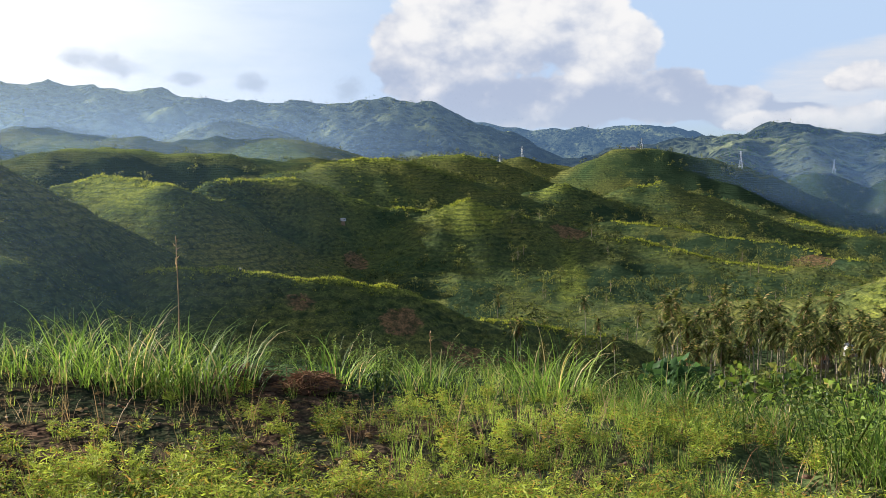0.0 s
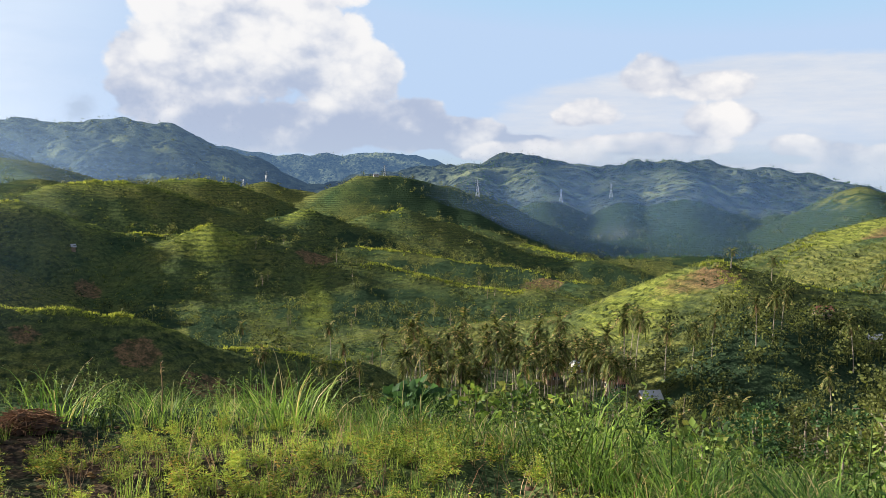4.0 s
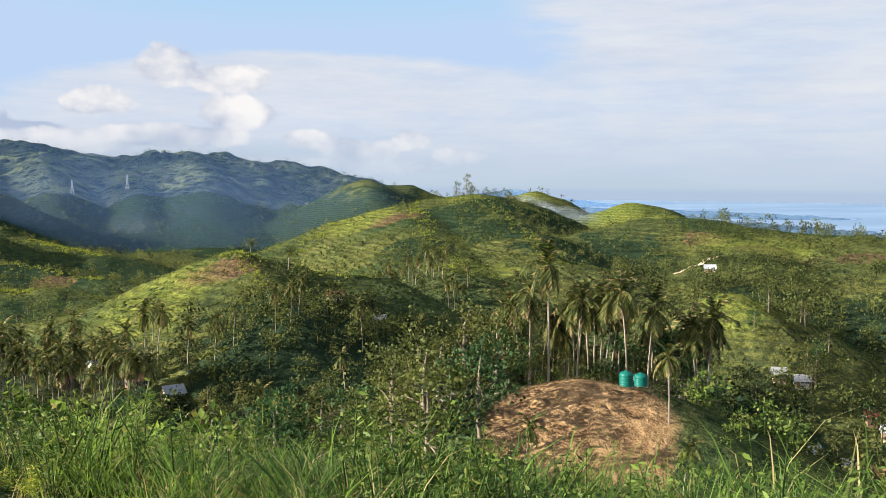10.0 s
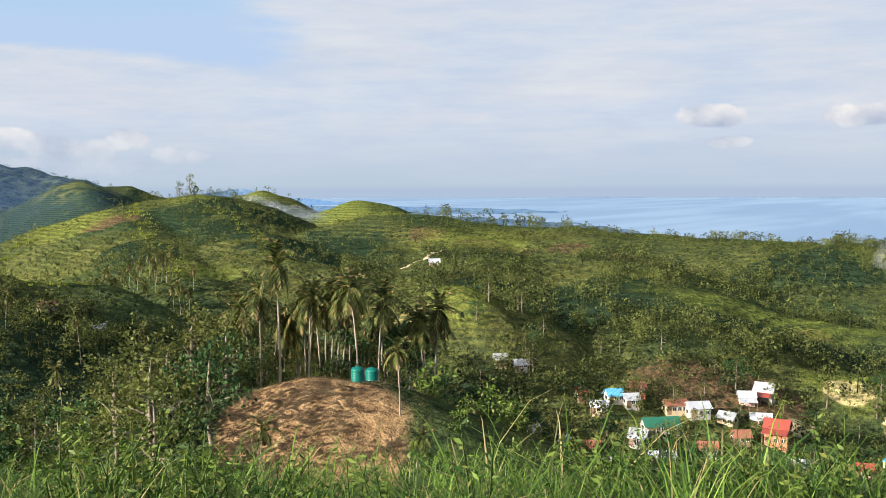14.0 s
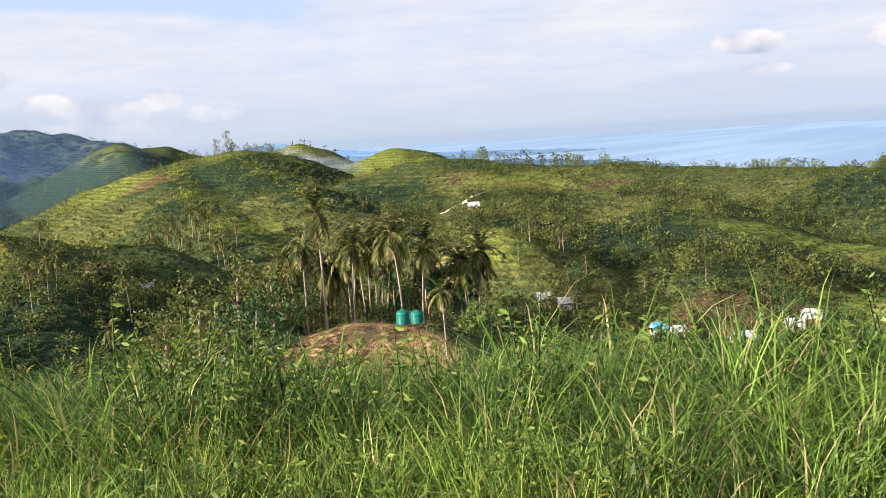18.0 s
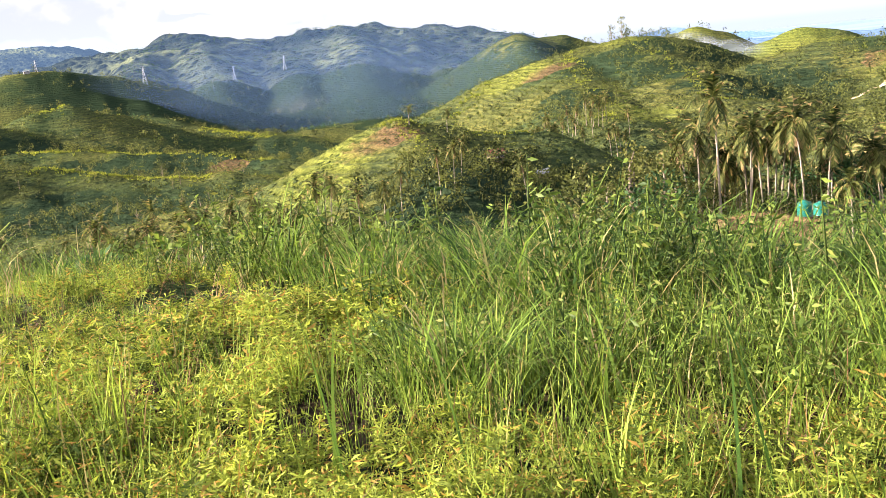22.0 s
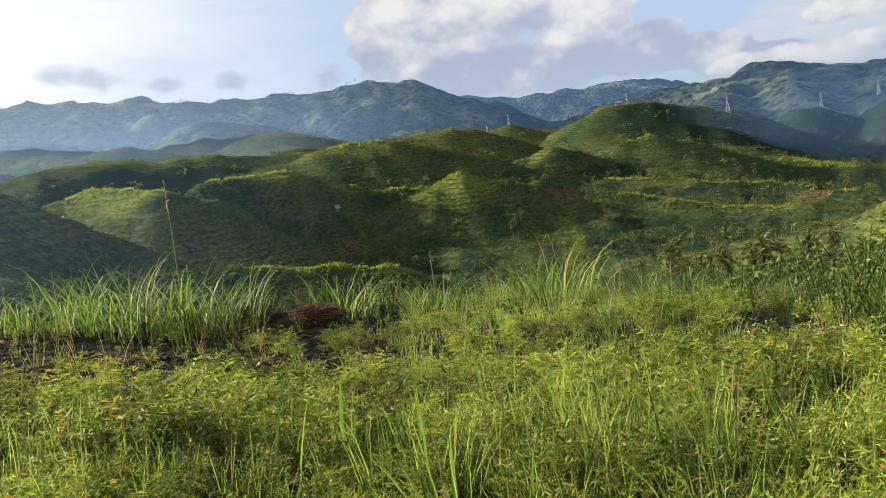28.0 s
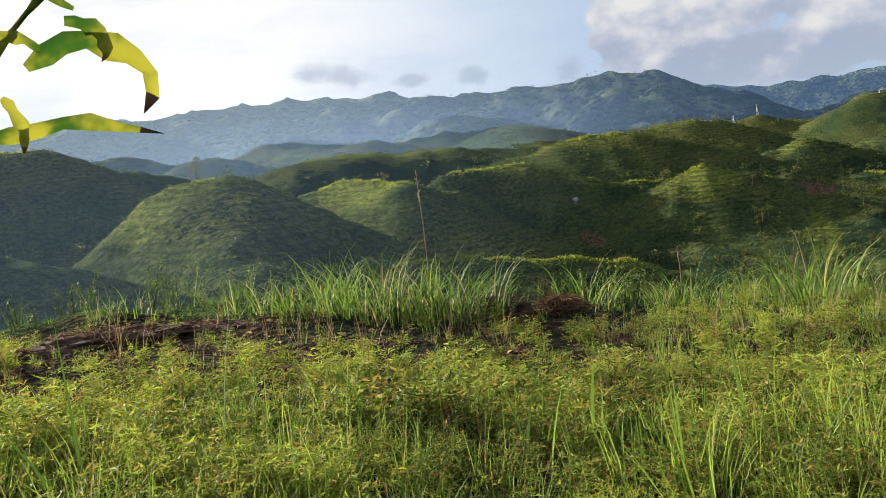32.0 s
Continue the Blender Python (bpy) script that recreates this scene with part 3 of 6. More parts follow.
TURNS = np.concatenate([np.arange(180, 56, -4.0), np.arange(56, -94, -0.26), np.arange(-96, -180, -4.0), [-180.0]])
STEPS = np.concatenate([[0.02], np.geomspace(0.6, 12, 44)[:-1], np.geomspace(12, 1200, 290)])
ground = tagged(sheet("ground", TURNS, STEPS, HILL, (("dry", DRY), ("sunned", SUNNED), ("sand", SAND), ("tilled", TILLED), ("soil", SOIL), ("wood", WOOD))), "green grassy hills with terraces, scrub and bare soil", "ground", kind="structure")
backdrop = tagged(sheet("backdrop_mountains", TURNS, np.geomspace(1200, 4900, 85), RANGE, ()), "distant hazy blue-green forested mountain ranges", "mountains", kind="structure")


def make_sea():
    bm = bmesh.new()
    bmesh.ops.create_circle(bm, cap_ends=False, radius=4920, segments=128)
    edges = list(bm.edges)
    inner = bmesh.ops.extrude_edge_only(bm, edges=edges)["geom"]
    for v in inner:
        if isinstance(v, bmesh.types.BMVert):
            v.co *= 560 / 4920
    me = bpy.data.meshes.new("water")
    bmesh.ops.recalc_face_normals(bm, faces=bm.faces)
    bm.to_mesh(me)
    bm.free()
    me.materials.append(SEA)
    ob = new("water", me)
    ob.location.z = -60
    return tagged(ob, "calm pale blue sea reaching a hazy horizon", "sea", kind="structure")


make_sea()

# ---------------------------------------------------------------- building plants
RNG = np.random.RandomState(21)


def mesh(name, v, t, material, smooth=False):
    """A mesh from arrays of vertices and triangles; material: one, or one a triangle as (list, index array)."""
    me = bpy.data.meshes.new(name)
    v, t = np.asarray(v, np.float32), np.asarray(t, np.int32)
    me.vertices.add(len(v)), me.loops.add(t.size), me.polygons.add(len(t))
    me.vertices.foreach_set("co", v.ravel())
    me.loops.foreach_set("vertex_index", t.ravel())
    me.polygons.foreach_set("loop_start", np.arange(0, t.size, 3, dtype=np.int32))
    if smooth:
        me.polygons.foreach_set("use_smooth", np.ones(len(t), bool))
    if isinstance(material, tuple):
        for m in material[0]:
            me.materials.append(m)
        me.polygons.foreach_set("material_index", np.asarray(material[1], np.int32))
    else:
        me.materials.append(material)
    me.update()
    return me


def join(pieces):
    """Several (vertices, triangles) as one."""
    vs, ts, n = [], [], 0
    for v, t in pieces:
        vs.append(v), ts.append(np.asarray(t) + n)
        n += len(v)
    return np.concatenate(vs), np.concatenate(ts)


def spread(forms, x, y, z, turn, size, tall=None, lean=None):
    """Many copies of a few forms as one soup: the form goes round by number."""
    vs, ts, n = [], [], 0
    tall = size if tall is None else tall
    lean = np.zeros_like(x) if lean is None else lean
    for k, (v, t) in enumerate(forms):
        pick = np.arange(k, len(x), len(forms))
        c, s = np.cos(turn[pick])[:, None], np.sin(turn[pick])[:, None]
        px, py, pz = v[:, 0] * size[pick][:, None], v[:, 1] * size[pick][:, None], v[:, 2] * tall[pick][:, None]
        px = px + pz * lean[pick][:, None]
        out = np.stack([px * c - py * s + x[pick][:, None], px * s + py * c + y[pick][:, None], pz + z[pick][:, None]], -1)
        vs.append(out.reshape(-1, 3))
        ts.append((t[None] + (n + np.arange(len(pick)) * len(v))[:, None, None]).reshape(-1, 3))
        n += out.shape[0] * out.shape[1]
    return np.concatenate(vs), np.concatenate(ts)


def tube(points, radii, sides=6):
    """A tapered round stem along points."""
    pts = [Vector(p) for p in points]
    v, t = [], []
    for i, p in enumerate(pts):
        way = (pts[min(i + 1, len(pts) - 1)] - pts[max(i - 1, 0)]).normalized()
        a = way.orthogonal().normalized() if abs(way.z) < 0.95 else Vector((1, 0, 0))
        b = way.cross(a).normalized()
        a = b.cross(way)
        for k in range(sides):
            w = 2 * math.pi * k / sides
            v.append(p + (a * math.cos(w) + b * math.sin(w)) * radii[i])
    for i in range(len(pts) - 1):
        for k in range(sides):
            q = i * sides + k, i * sides + (k + 1) % sides, (i + 1) * sides + (k + 1) % sides, (i + 1) * sides + k
            t += [(q[0], q[1], q[2]), (q[0], q[2], q[3])]
    return np.array([tuple(p) for p in v]), np.array(t)


def blade(length, width, bend, rng, parts=4, turn=None, lean=0.15, start=(0, 0, 0)):
    """A grass blade that rises and arches over."""
    turn = rng.uniform(0, 2 * math.pi) if turn is None else turn
    d = np.array([math.cos(turn), math.sin(turn), 0])
    side = np.array([-math.sin(turn + rng.uniform(-0.7, 0.7)), math.cos(turn), 0])
    v, t, p, tilt = [], [], np.array(start, float), lean
    for i in range(parts + 1):
        w = width * (1 - (i / parts) ** 1.6) * (0.75 + 0.25 * min(1, i)) * 0.5
        if i == parts:
            v.append(p)
        else:
            v += [p - side * w, p + side * w]
        p = p + (d * math.sin(tilt) + np.array([0, 0, math.cos(tilt)])) * length / parts
        tilt += bend / parts * (0.4 + 1.2 * i / parts)
    for i in range(parts - 1):
        a = 2 * i
        t += [(a, a + 1, a + 3), (a, a + 3, a + 2)]
    a = 2 * (parts - 1)
    t.append((a, a + 1, a + 2))
    return np.array(v), np.array(t)


def tuft(count, length, width, rng, spread_m=0.12, bend=(0.8, 2.6), parts=4):
    out = []
    for _ in range(count):
        r, a = spread_m * math.sqrt(rng.uniform()), rng.uniform(0, 2 * math.pi)
        out.append(blade(length * rng.uniform(0.55, 1.1), width * rng.uniform(0.6, 1.2), rng.uniform(*bend), rng, parts,
                         turn=a + rng.uniform(-0.8, 0.8), lean=rng.uniform(0.05, 0.55), start=(r * math.cos(a), r * math.sin(a), -0.03)))
    return join(out)


def leaf(size, narrow, rng, at, way, fold=0.25, parts=1):
    """A pointed leaf folded along its rib: two or four triangles."""
    w = np.array(way, float)
    w /= np.linalg.norm(w)
    s = np.cross(w, rng.normal(size=3))
    s /= np.linalg.norm(s) + 1e-6
    u = np.cross(s, w)
    at = np.array(at, float)
    mid = at + w * size * 0.45
    v = np.array([at, mid + s * size * narrow + u * size * fold * narrow, at + w * size, mid - s * size * narrow + u * size * fold * narrow])
    return v, np.array([(0, 1, 2), (0, 2, 3)])


def sliver(size, narrow, rng, at, way):
    """A single narrow leaflet."""
    w = np.array(way, float)
    w *= size / np.linalg.norm(w)
    s = np.cross(w, rng.normal(size=3))
    s *= size * narrow / (np.linalg.norm(s) + 1e-6)
    at = np.array(at, float)
    return np.array([at - s * 0.4, at + w * 0.5 + s, at + w]), np.array([(0, 1, 2)])


def feather_weed(rng, tall=1.0, cuts=6):
    """A low plant of several stems with finely cut, feathery leaves, one metre high."""
    out = []
    for _ in range(rng.randint(3, 6)):
        a, lean = rng.uniform(0, 2 * math.pi), rng.uniform(0.1, 0.6)
        top = tall * rng.uniform(0.55, 1.0)
        d = np.array([math.cos(a) * math.sin(lean), math.sin(a) * math.sin(lean), math.cos(lean)])
        out.append(blade(top, 0.022, rng.uniform(0, 0.3), rng, 2, turn=a, lean=lean))
        for k in range(rng.randint(6, 9)):
            f = 0.2 + 0.8 * k / 8
            base = d * top * f
            b = rng.uniform(0, 2 * math.pi)
            frond = np.array([math.cos(b), math.sin(b), rng.uniform(0.1, 0.7)])
            frond /= np.linalg.norm(frond)
            long = rng.uniform(0.22, 0.40) * (1.2 - 0.5 * f)
            cross = np.cross(frond, (0, 0, 1))
            for j in range(cuts):
                q = base + frond * long * (j + 0.6) / cuts - np.array([0, 0, 0.12 * long * (j / cuts) ** 2])
                for sgn in (-1, 1):
                    way = frond * 0.7 + cross * sgn + rng.normal(size=3) * 0.5
                    out.append(sliver(long * (2.1 / cuts) * (1.15 - 0.65 * j / cuts), 0.165, rng, q, way))
    return join(out)


def leafy_stem(rng, leaves=26, size=0.16, tall=1.0, narrow=0.3):
    """A broad-leaved herb or bush shoot."""
    out = []
    for _ in range(rng.randint(2, 5)):
        a, lean = rng.uniform(0, 2 * math.pi), rng.uniform(0.05, 0.5)
        d = np.array([math.cos(a) * math.sin(lean), math.sin(a) * math.sin(lean), math.cos(lean)])
        top = tall * rng.uniform(0.6, 1.0)
        out.append(tube([(0, 0, -0.05), tuple(d * top * 0.5), tuple(d * top)], [0.012, 0.009, 0.003], 3))
        for _ in range(leaves // 3):
            f = rng.uniform(0.2, 1.0)
            out.append(leaf(size * rng.uniform(0.6, 1.2), narrow, rng, d * top * f, rng.normal(size=3) * (1, 1, 0.5) + (0, 0, 0.15)))
    return join(out)


def crown(rng, leaves, lobes, width, low, high, size, narrow=0.34, droop=0.0):
    """A crown of leaf sprays on uneven lobes with gaps between them."""
    out = []
    mids = []
    for k in range(lobes):
        a = 2 * math.pi * k / lobes * 1.618 + rng.uniform(-0.5, 0.5)
        f = (k + 0.5) / lobes
        h = low + (high - low) * (f * 0.85 + rng.uniform(0, 0.2))
        reach = width * rng.uniform(0.35, 0.8) * math.sin(math.pi * min(0.95, 0.25 + 0.7 * f)) ** 0.7
        mids.append((np.array([reach * math.cos(a), reach * math.sin(a), h]), width * rng.uniform(0.28, 0.52)))
    for i in range(leaves):
        m, r = mids[i % lobes]
        d = rng.normal(size=3)
        d[2] = d[2] * 0.7 + 0.25
        d /= np.linalg.norm(d)
        at = m + d * r * rng.uniform(0.55, 1.08) * (1, 1, 0.75)
        way = d * 0.8 + rng.normal(size=3) * 0.7 - np.array([0, 0, droop])
        out.append(leaf(size * rng.uniform(0.6, 1.35), narrow, rng, at, way))
    v, t = join(out)
    return v, t, mids


LEAF_FORM = {}


def tree_forms(kind, rng, count, leaves, lobes, width, low, high, size, **more):
    """Trunk and crown forms of one kind of tree, about 1 high in units of its height."""
    forms = []
    for _ in range(count):
        v, t, mids = crown(rng, leaves, lobes, width, low, high, size, **more)
        bend = rng.uniform(-0.05, 0.05, 2)
        stem = [tube([(0, 0, -0.08), (bend[0], bend[1], high * 0.35), (bend[0] * 0.4, bend[1] * 1.3, high * 0.72), (0, 0, high * 0.9)], [0.026, 0.02, 0.013, 0.004], 6)]
        for m, r in mids[: max(3, lobes // 2)]:
            start = np.array([bend[0] * 0.8, bend[1], high * rng.uniform(0.3, 0.55)])
            stem.append(tube([tuple(start), tuple(start * 0.5 + m * 0.5 + (0, 0, 0.02)), tuple(m)], [0.011, 0.008, 0.003], 4))
        forms.append((join(stem), (v, t)))
    LEAF_FORM[kind] = forms
    return forms


def palm_form(rng, fronds=15, tall=1.0, dead=2):
    """A coconut palm, 1 high in units of its height: a curved ringed stem and feathered fronds."""
    lean, a = rng.uniform(0.0, 0.12), rng.uniform(0, 6.28)
    pts = [(lean * f * f * math.cos(a), lean * f * f * math.sin(a), f * 0.8 * tall - 0.03) for f in (0, 0.15, 0.4, 0.65, 0.85, 1.0)]
    stem = tube(pts, [0.019, 0.0125, 0.0105, 0.009, 0.008, 0.010], 7)
    top = np.array(pts[-1])
    green, brown = [], []
    for k in range(fronds + dead):
        old = k >= fronds
        b = k * 2.39996 + rng.uniform(-0.3, 0.3)
        rise = rng.uniform(-1.3, -0.9) if old else math.radians(76 - 118 * (k / fronds) + rng.uniform(-14, 14))
        long = rng.uniform(0.24, 0.32) * (0.6 if old else 1.0)
        p, step = top.copy(), long / 7
        flat = np.array([math.cos(b), math.sin(b), 0])
        rib = []
        for j in range(8):
            rib.append(p.copy())
            p = p + (flat * math.cos(rise) + np.array([0, 0, math.sin(rise)])) * step
            rise -= 0.19 if not old else 0.06
        rib = np.array(rib)
        cross = np.array([-math.sin(b), math.cos(b), 0])
        out = brown if old else green
        out.append((np.concatenate([rib - cross * 0.003, rib + cross * 0.003]), np.array([(j, j + 1, j + 9) for j in range(7)] + [(j, j + 9, j + 8) for j in range(7)])))
        for j in range(1, 8):
            for sgn in (-1, 1):
                for half in (0.0, 0.5):
                    q = rib[j] + (rib[j] - rib[j - 1]) * (half - 0.5)
                    ahead = (rib[j] - rib[j - 1]) / step
                    tip = q + (cross * sgn * 0.75 + ahead * 0.55 - np.array([0, 0, 0.15 + 0.3 * rng.uniform()])) * long * 0.30 * (1.15 - abs(j - 3.2) * 0.16)
                    w = ahead * 0.013
                    out.append((np.array([q - w, q + w, tip]), np.array([(0, 1, 2)])))
    return stem, join(green), join(brown) if brown else None


# ---------------------------------------------------------------- plant materials
GRASS = leafy("long_grass", (0.030, 0.072, 0.014), (0.205, 0.325, 0.058), (0.377, 0.312, 0.156), 0.42, 0.15, 0.55)
YOUNG = leafy("young_grass", (0.075, 0.135, 0.022), (0.300, 0.410, 0.070), (0.279, 0.238, 0.098), 0.42, 0.1, 0.62)
WEED = leafy("feathery_weed", (0.036, 0.064, 0.011), (0.330, 0.405, 0.064), (0.310, 0.190, 0.050), 0.40, 0.1, 0.62, True, 1.1, 0.55)
HERB = leafy("broad_leaves", (0.022, 0.052, 0.010), (0.150, 0.215, 0.040), (0.150, 0.165, 0.040), 0.36, 0.15, 0.5)
BUSH = leafy("dark_leaves", (0.010, 0.029, 0.010), (0.052, 0.108, 0.038), None, 0.35, 0.1, 0.62)
WOODS = leafy("tree_leaves", (0.007, 0.015, 0.006), (0.132, 0.152, 0.042), None, 0.35, 0.1, 0.62, True, 0.12, 0.5)
OLIVE = leafy("olive_leaves", (0.024, 0.036, 0.012), (0.150, 0.160, 0.046), None, 0.4, 0.1, 0.62, True, 0.12, 0.5)
PALM = leafy("palm_leaves", (0.020, 0.033, 0.010), (0.128, 0.145, 0.042), (0.270, 0.195, 0.090), 0.4, 0.1, 0.62)
# one hill grass in two tones: lighter for lit crests, darker for shaded slopes
CREST_LIT = leafy("lit_crest_grass", (0.090, 0.125, 0.024), (0.265, 0.290, 0.052), None, 0.5, 0.0, 0.8)
SLOPE_SHADED = leafy("shaded_slope_grass", (0.028, 0.050, 0.015), (0.138, 0.165, 0.040), None, 0.4, 0.0, 0.8)
STRAW = leafy("dead_fronds", (0.091, 0.056, 0.032), (0.306, 0.225, 0.126), None, 0.3, 0.1, 0.62)


def bark_of(low, high, scale=6.0):
    return lambda n, p: (n.mix(n.noise(n.vec("MULTIPLY", p, (1, 1, 0.35)), scale, 5.0), low, high), n.noise(p, scale * 2, 4.0), 0.02)


BARK = surface("tree_bark", bark_of((0.07, 0.055, 0.04), (0.26, 0.22, 0.17)), 0.9, 0.1)
STEM = surface("palm_stem", bark_of((0.12, 0.10, 0.08), (0.30, 0.26, 0.21), 3.0), 0.9, 0.1)
PALE = surface("bleached_wood", bark_of((0.25, 0.22, 0.18), (0.52, 0.48, 0.42), 4.0), 0.85, 0.1)
TWIG = surface("dry_stalks", bark_of((0.07, 0.035, 0.022), (0.24, 0.13, 0.07), 9.0), 0.9, 0.1)
LITTER = surface("dark_litter", bark_of((0.022, 0.014, 0.010), (0.105, 0.065, 0.042), 14.0), 0.9, 0.1)


def part(name, data, parent, label=""):
    """A mesh under a thing or under a part."""
    ob = new(name, data)
    ob.parent = parent
    return tagged(ob, label)


def fan(count, az, r, rng, even=True):
    """Random places between two turns and two distances."""
    a = np.radians(rng.uniform(az[1], az[0], count))
    d = np.sqrt(rng.uniform(r[0] ** 2, r[1] ** 2, count)) if even else np.exp(rng.uniform(math.log(r[0]), math.log(r[1]), count))
    x, y = -np.sin(a) * d, np.cos(a) * d
    return x, y, land(x, y), np.degrees(a), d


def stuff(name, v, t, material, label, category, smooth=False):
    return tagged(new(name, mesh(name, v, t, material, smooth)), label, category, kind="stuff")

# ---------------------------------------------------------------- woods and palms
TREES = {}


def kind_of_tree(kind, label, material, bark, **form):
    """Three shapes of one kind as things at the origin, to be copied about."""
    TREES[kind] = []
    for stem, top in tree_forms(kind, RNG, 3, **form):
        TREES[kind].append((mesh("trunk", *stem, bark, True), mesh("crown", *top, material), label))


kind_of_tree("broad", "broad-leaved green tree with an uneven crown in the valley", WOODS, BARK, leaves=820, lobes=13, width=0.42, low=0.24, high=0.94, size=0.038)
kind_of_tree("slim", "slender tree with sparse yellow-green leaves on the slope", OLIVE, BARK, leaves=560, lobes=11, width=0.26, low=0.2, high=0.95, size=0.035)
kind_of_tree("spire", "tall feathery olive-green tree beside the palms", OLIVE, BARK, leaves=420, lobes=12, width=0.24, low=0.18, high=0.98, size=0.055, narrow=0.2, droop=0.5)
kind_of_tree("dark", "dense dark green tree with large glossy leaves", BUSH, BARK, leaves=760, lobes=11, width=0.46, low=0.15, high=0.92, size=0.044)


def plant_tree(kind, x, y, tall, number, wide=1.0):
    trunk, top, label = TREES[kind][number % 3]
    thing = tagged(new("tree"), label, "tree", "trees in the valley")
    part("trunk", trunk, thing), part("crown", top, thing)
    s = tall * wide
    thing.matrix_world = Matrix.LocRotScale((x, y, height(x, y) - 0.1), Euler((0, 0, number * 2.4)), (s, s, tall))
    return thing


PALMS = []
for _ in range(5):
    stem, green, brown = palm_form(RNG)
    PALMS.append((mesh("trunk", *stem, STEM, True), mesh("crown", *green, PALM), mesh("dead_fronds", *brown, STRAW)))


def plant_palm(x, y, tall, number, label="coconut palm with a slender grey stem and drooping fronds", group="coconut palms in the valley", wide=None):
    thing = tagged(new("coconut_palm"), label, "palm tree", group)
    trunk, top, dead = PALMS[number % 5]
    part("trunk", trunk, thing), part("crown", top, thing), part("dead_fronds", dead, thing, "brown hanging dead fronds")
    wide = wide or max(tall, 8.0) * 0.70
    thing.matrix_world = Matrix.LocRotScale((x, y, height(x, y) - 0.1), Euler((0, 0, number * 1.7)), (wide, wide, tall))
    return thing


def palms(count, az, r, tall, label=None, group="coconut palms in the valley", seed=0):
    rng = np.random.RandomState(seed)
    for k in range(count):
        p = bearing(az[1] + (az[0] - az[1]) * (k + rng.uniform(0.05, 0.95)) / count, 0, rng.uniform(*r))
        more = {} if label is None else {"label": label}
        plant_palm(p.x, p.y, rng.uniform(*tall), k + seed, group=group, **more)


palms(50, (-45.8, -58.8), (88, 114), (9.5, 14.5), "tall coconut palm with pale stem above the dry mound", "palms behind the dry mound", 24)
palms(72, (-12.5, -26.5), (165, 212), (11.5, 17.0), "coconut palm in the shaded valley grove", "palms in the valley grove", 7)
palms(12, (-3, -12), (165, 200), (7, 10), "coconut palm at the foot of the terraces", "palms in the valley grove", 8)
palms(26, (-38.5, -44.5), (285, 335), (9, 12), "coconut palm with a bare pale stem on the far slope", "palms on the far slope", 9)
palms(30, (-28, -49), (120, 215), (8.5, 12.5), None, "palms in the valley woods", 11)
palms(12, (-79, -85), (138, 165), (8, 11), "coconut palm between the village houses", "palms in the village", 13)
palms(16, (-57, -68), (125, 190), (8, 11), "coconut palm rising from the village woods", "palms in the village", 17)
palms(5, (-4, -8), (206, 215), (5, 7), "young palm on the terrace ridge", "palms on the terrace ridge", 19)
for az, dist, tall in ((-31.7, 266, 8.0), (-33.9, 264, 10.0)):
    p = bearing(az, 0, dist)
    plant_palm(p.x, p.y, tall * 0.72, 4, "short full palm on the grassy hilltop", "palms on the hilltop", 9.0)
for az, dist, tall in ((-48.0, 70, 6.0), (-55.3, 66, 5.0), (-57.3, 70, 5.5), (-56.4, 78, 7.0), (-52.0, 96, 12.5), (-51.0, 98, 13.5)):
    p = bearing(az, 0, dist)
    plant_palm(p.x, p.y, tall, int(-az * 10), "coconut palm at the edge of the dry mound", "palms behind the dry mound")


def wood_things(count, az, r, tall, kinds, seed):
    rng = np.random.RandomState(seed)
    for k in range(count):
        for _ in range(6):
            a, d = rng.uniform(az[1], az[0]), math.sqrt(rng.uniform(r[0] ** 2, r[1] ** 2))
            if not (-57.5 < a < -45.5 and 60 < d < 88):
                break
        p = bearing(a, 0, d)
        plant_tree(kinds[rng.randint(len(kinds))], p.x, p.y, rng.uniform(*tall), k + seed, rng.uniform(0.85, 1.25))


wood_things(150, (-24, -49), (70, 160), (5.5, 10), ("broad", "broad", "slim", "slim", "dark"), 1)
wood_things(18, (-44.5, -57), (89, 97), (2.6, 4.6), ("broad", "slim", "spire"), 15)
wood_things(36, (-45, -60), (92, 150), (3.5, 6.5), ("broad", "slim", "dark"), 2)
wood_things(46, (-57, -88), (95, 150), (4, 7), ("broad", "slim", "dark"), 3)
wood_things(36, (-6, -26), (120, 200), (3, 6), ("dark", "dark", "broad"), 4)
wood_things(46, (-60, -88), (155, 245), (4, 7.5), ("broad", "slim", "dark"), 6)
wood_things(30, (-4, -22), (290, 430), (3.5, 6.5), ("slim", "slim", "broad"), 14)
wood_things(14, (-26, -46), (35, 70), (3, 5.5), ("broad", "slim"), 5)
for az, dist, tall, kind in ((-11.6, 128, 12.5, "spire"), (-13.0, 132, 9.5, "spire"), (-47.0, 71, 3.0, "dark"), (-44.4, 612, 14, "slim"), (-43.8, 616, 11, "slim"),
                             (27.6, 236, 6.5, "slim"), (-56.6, 100, 9.5, "dark")):
    p = bearing(az, 0, dist)
    plant_tree(kind, p.x, p.y, tall, int(abs(az) * 7))


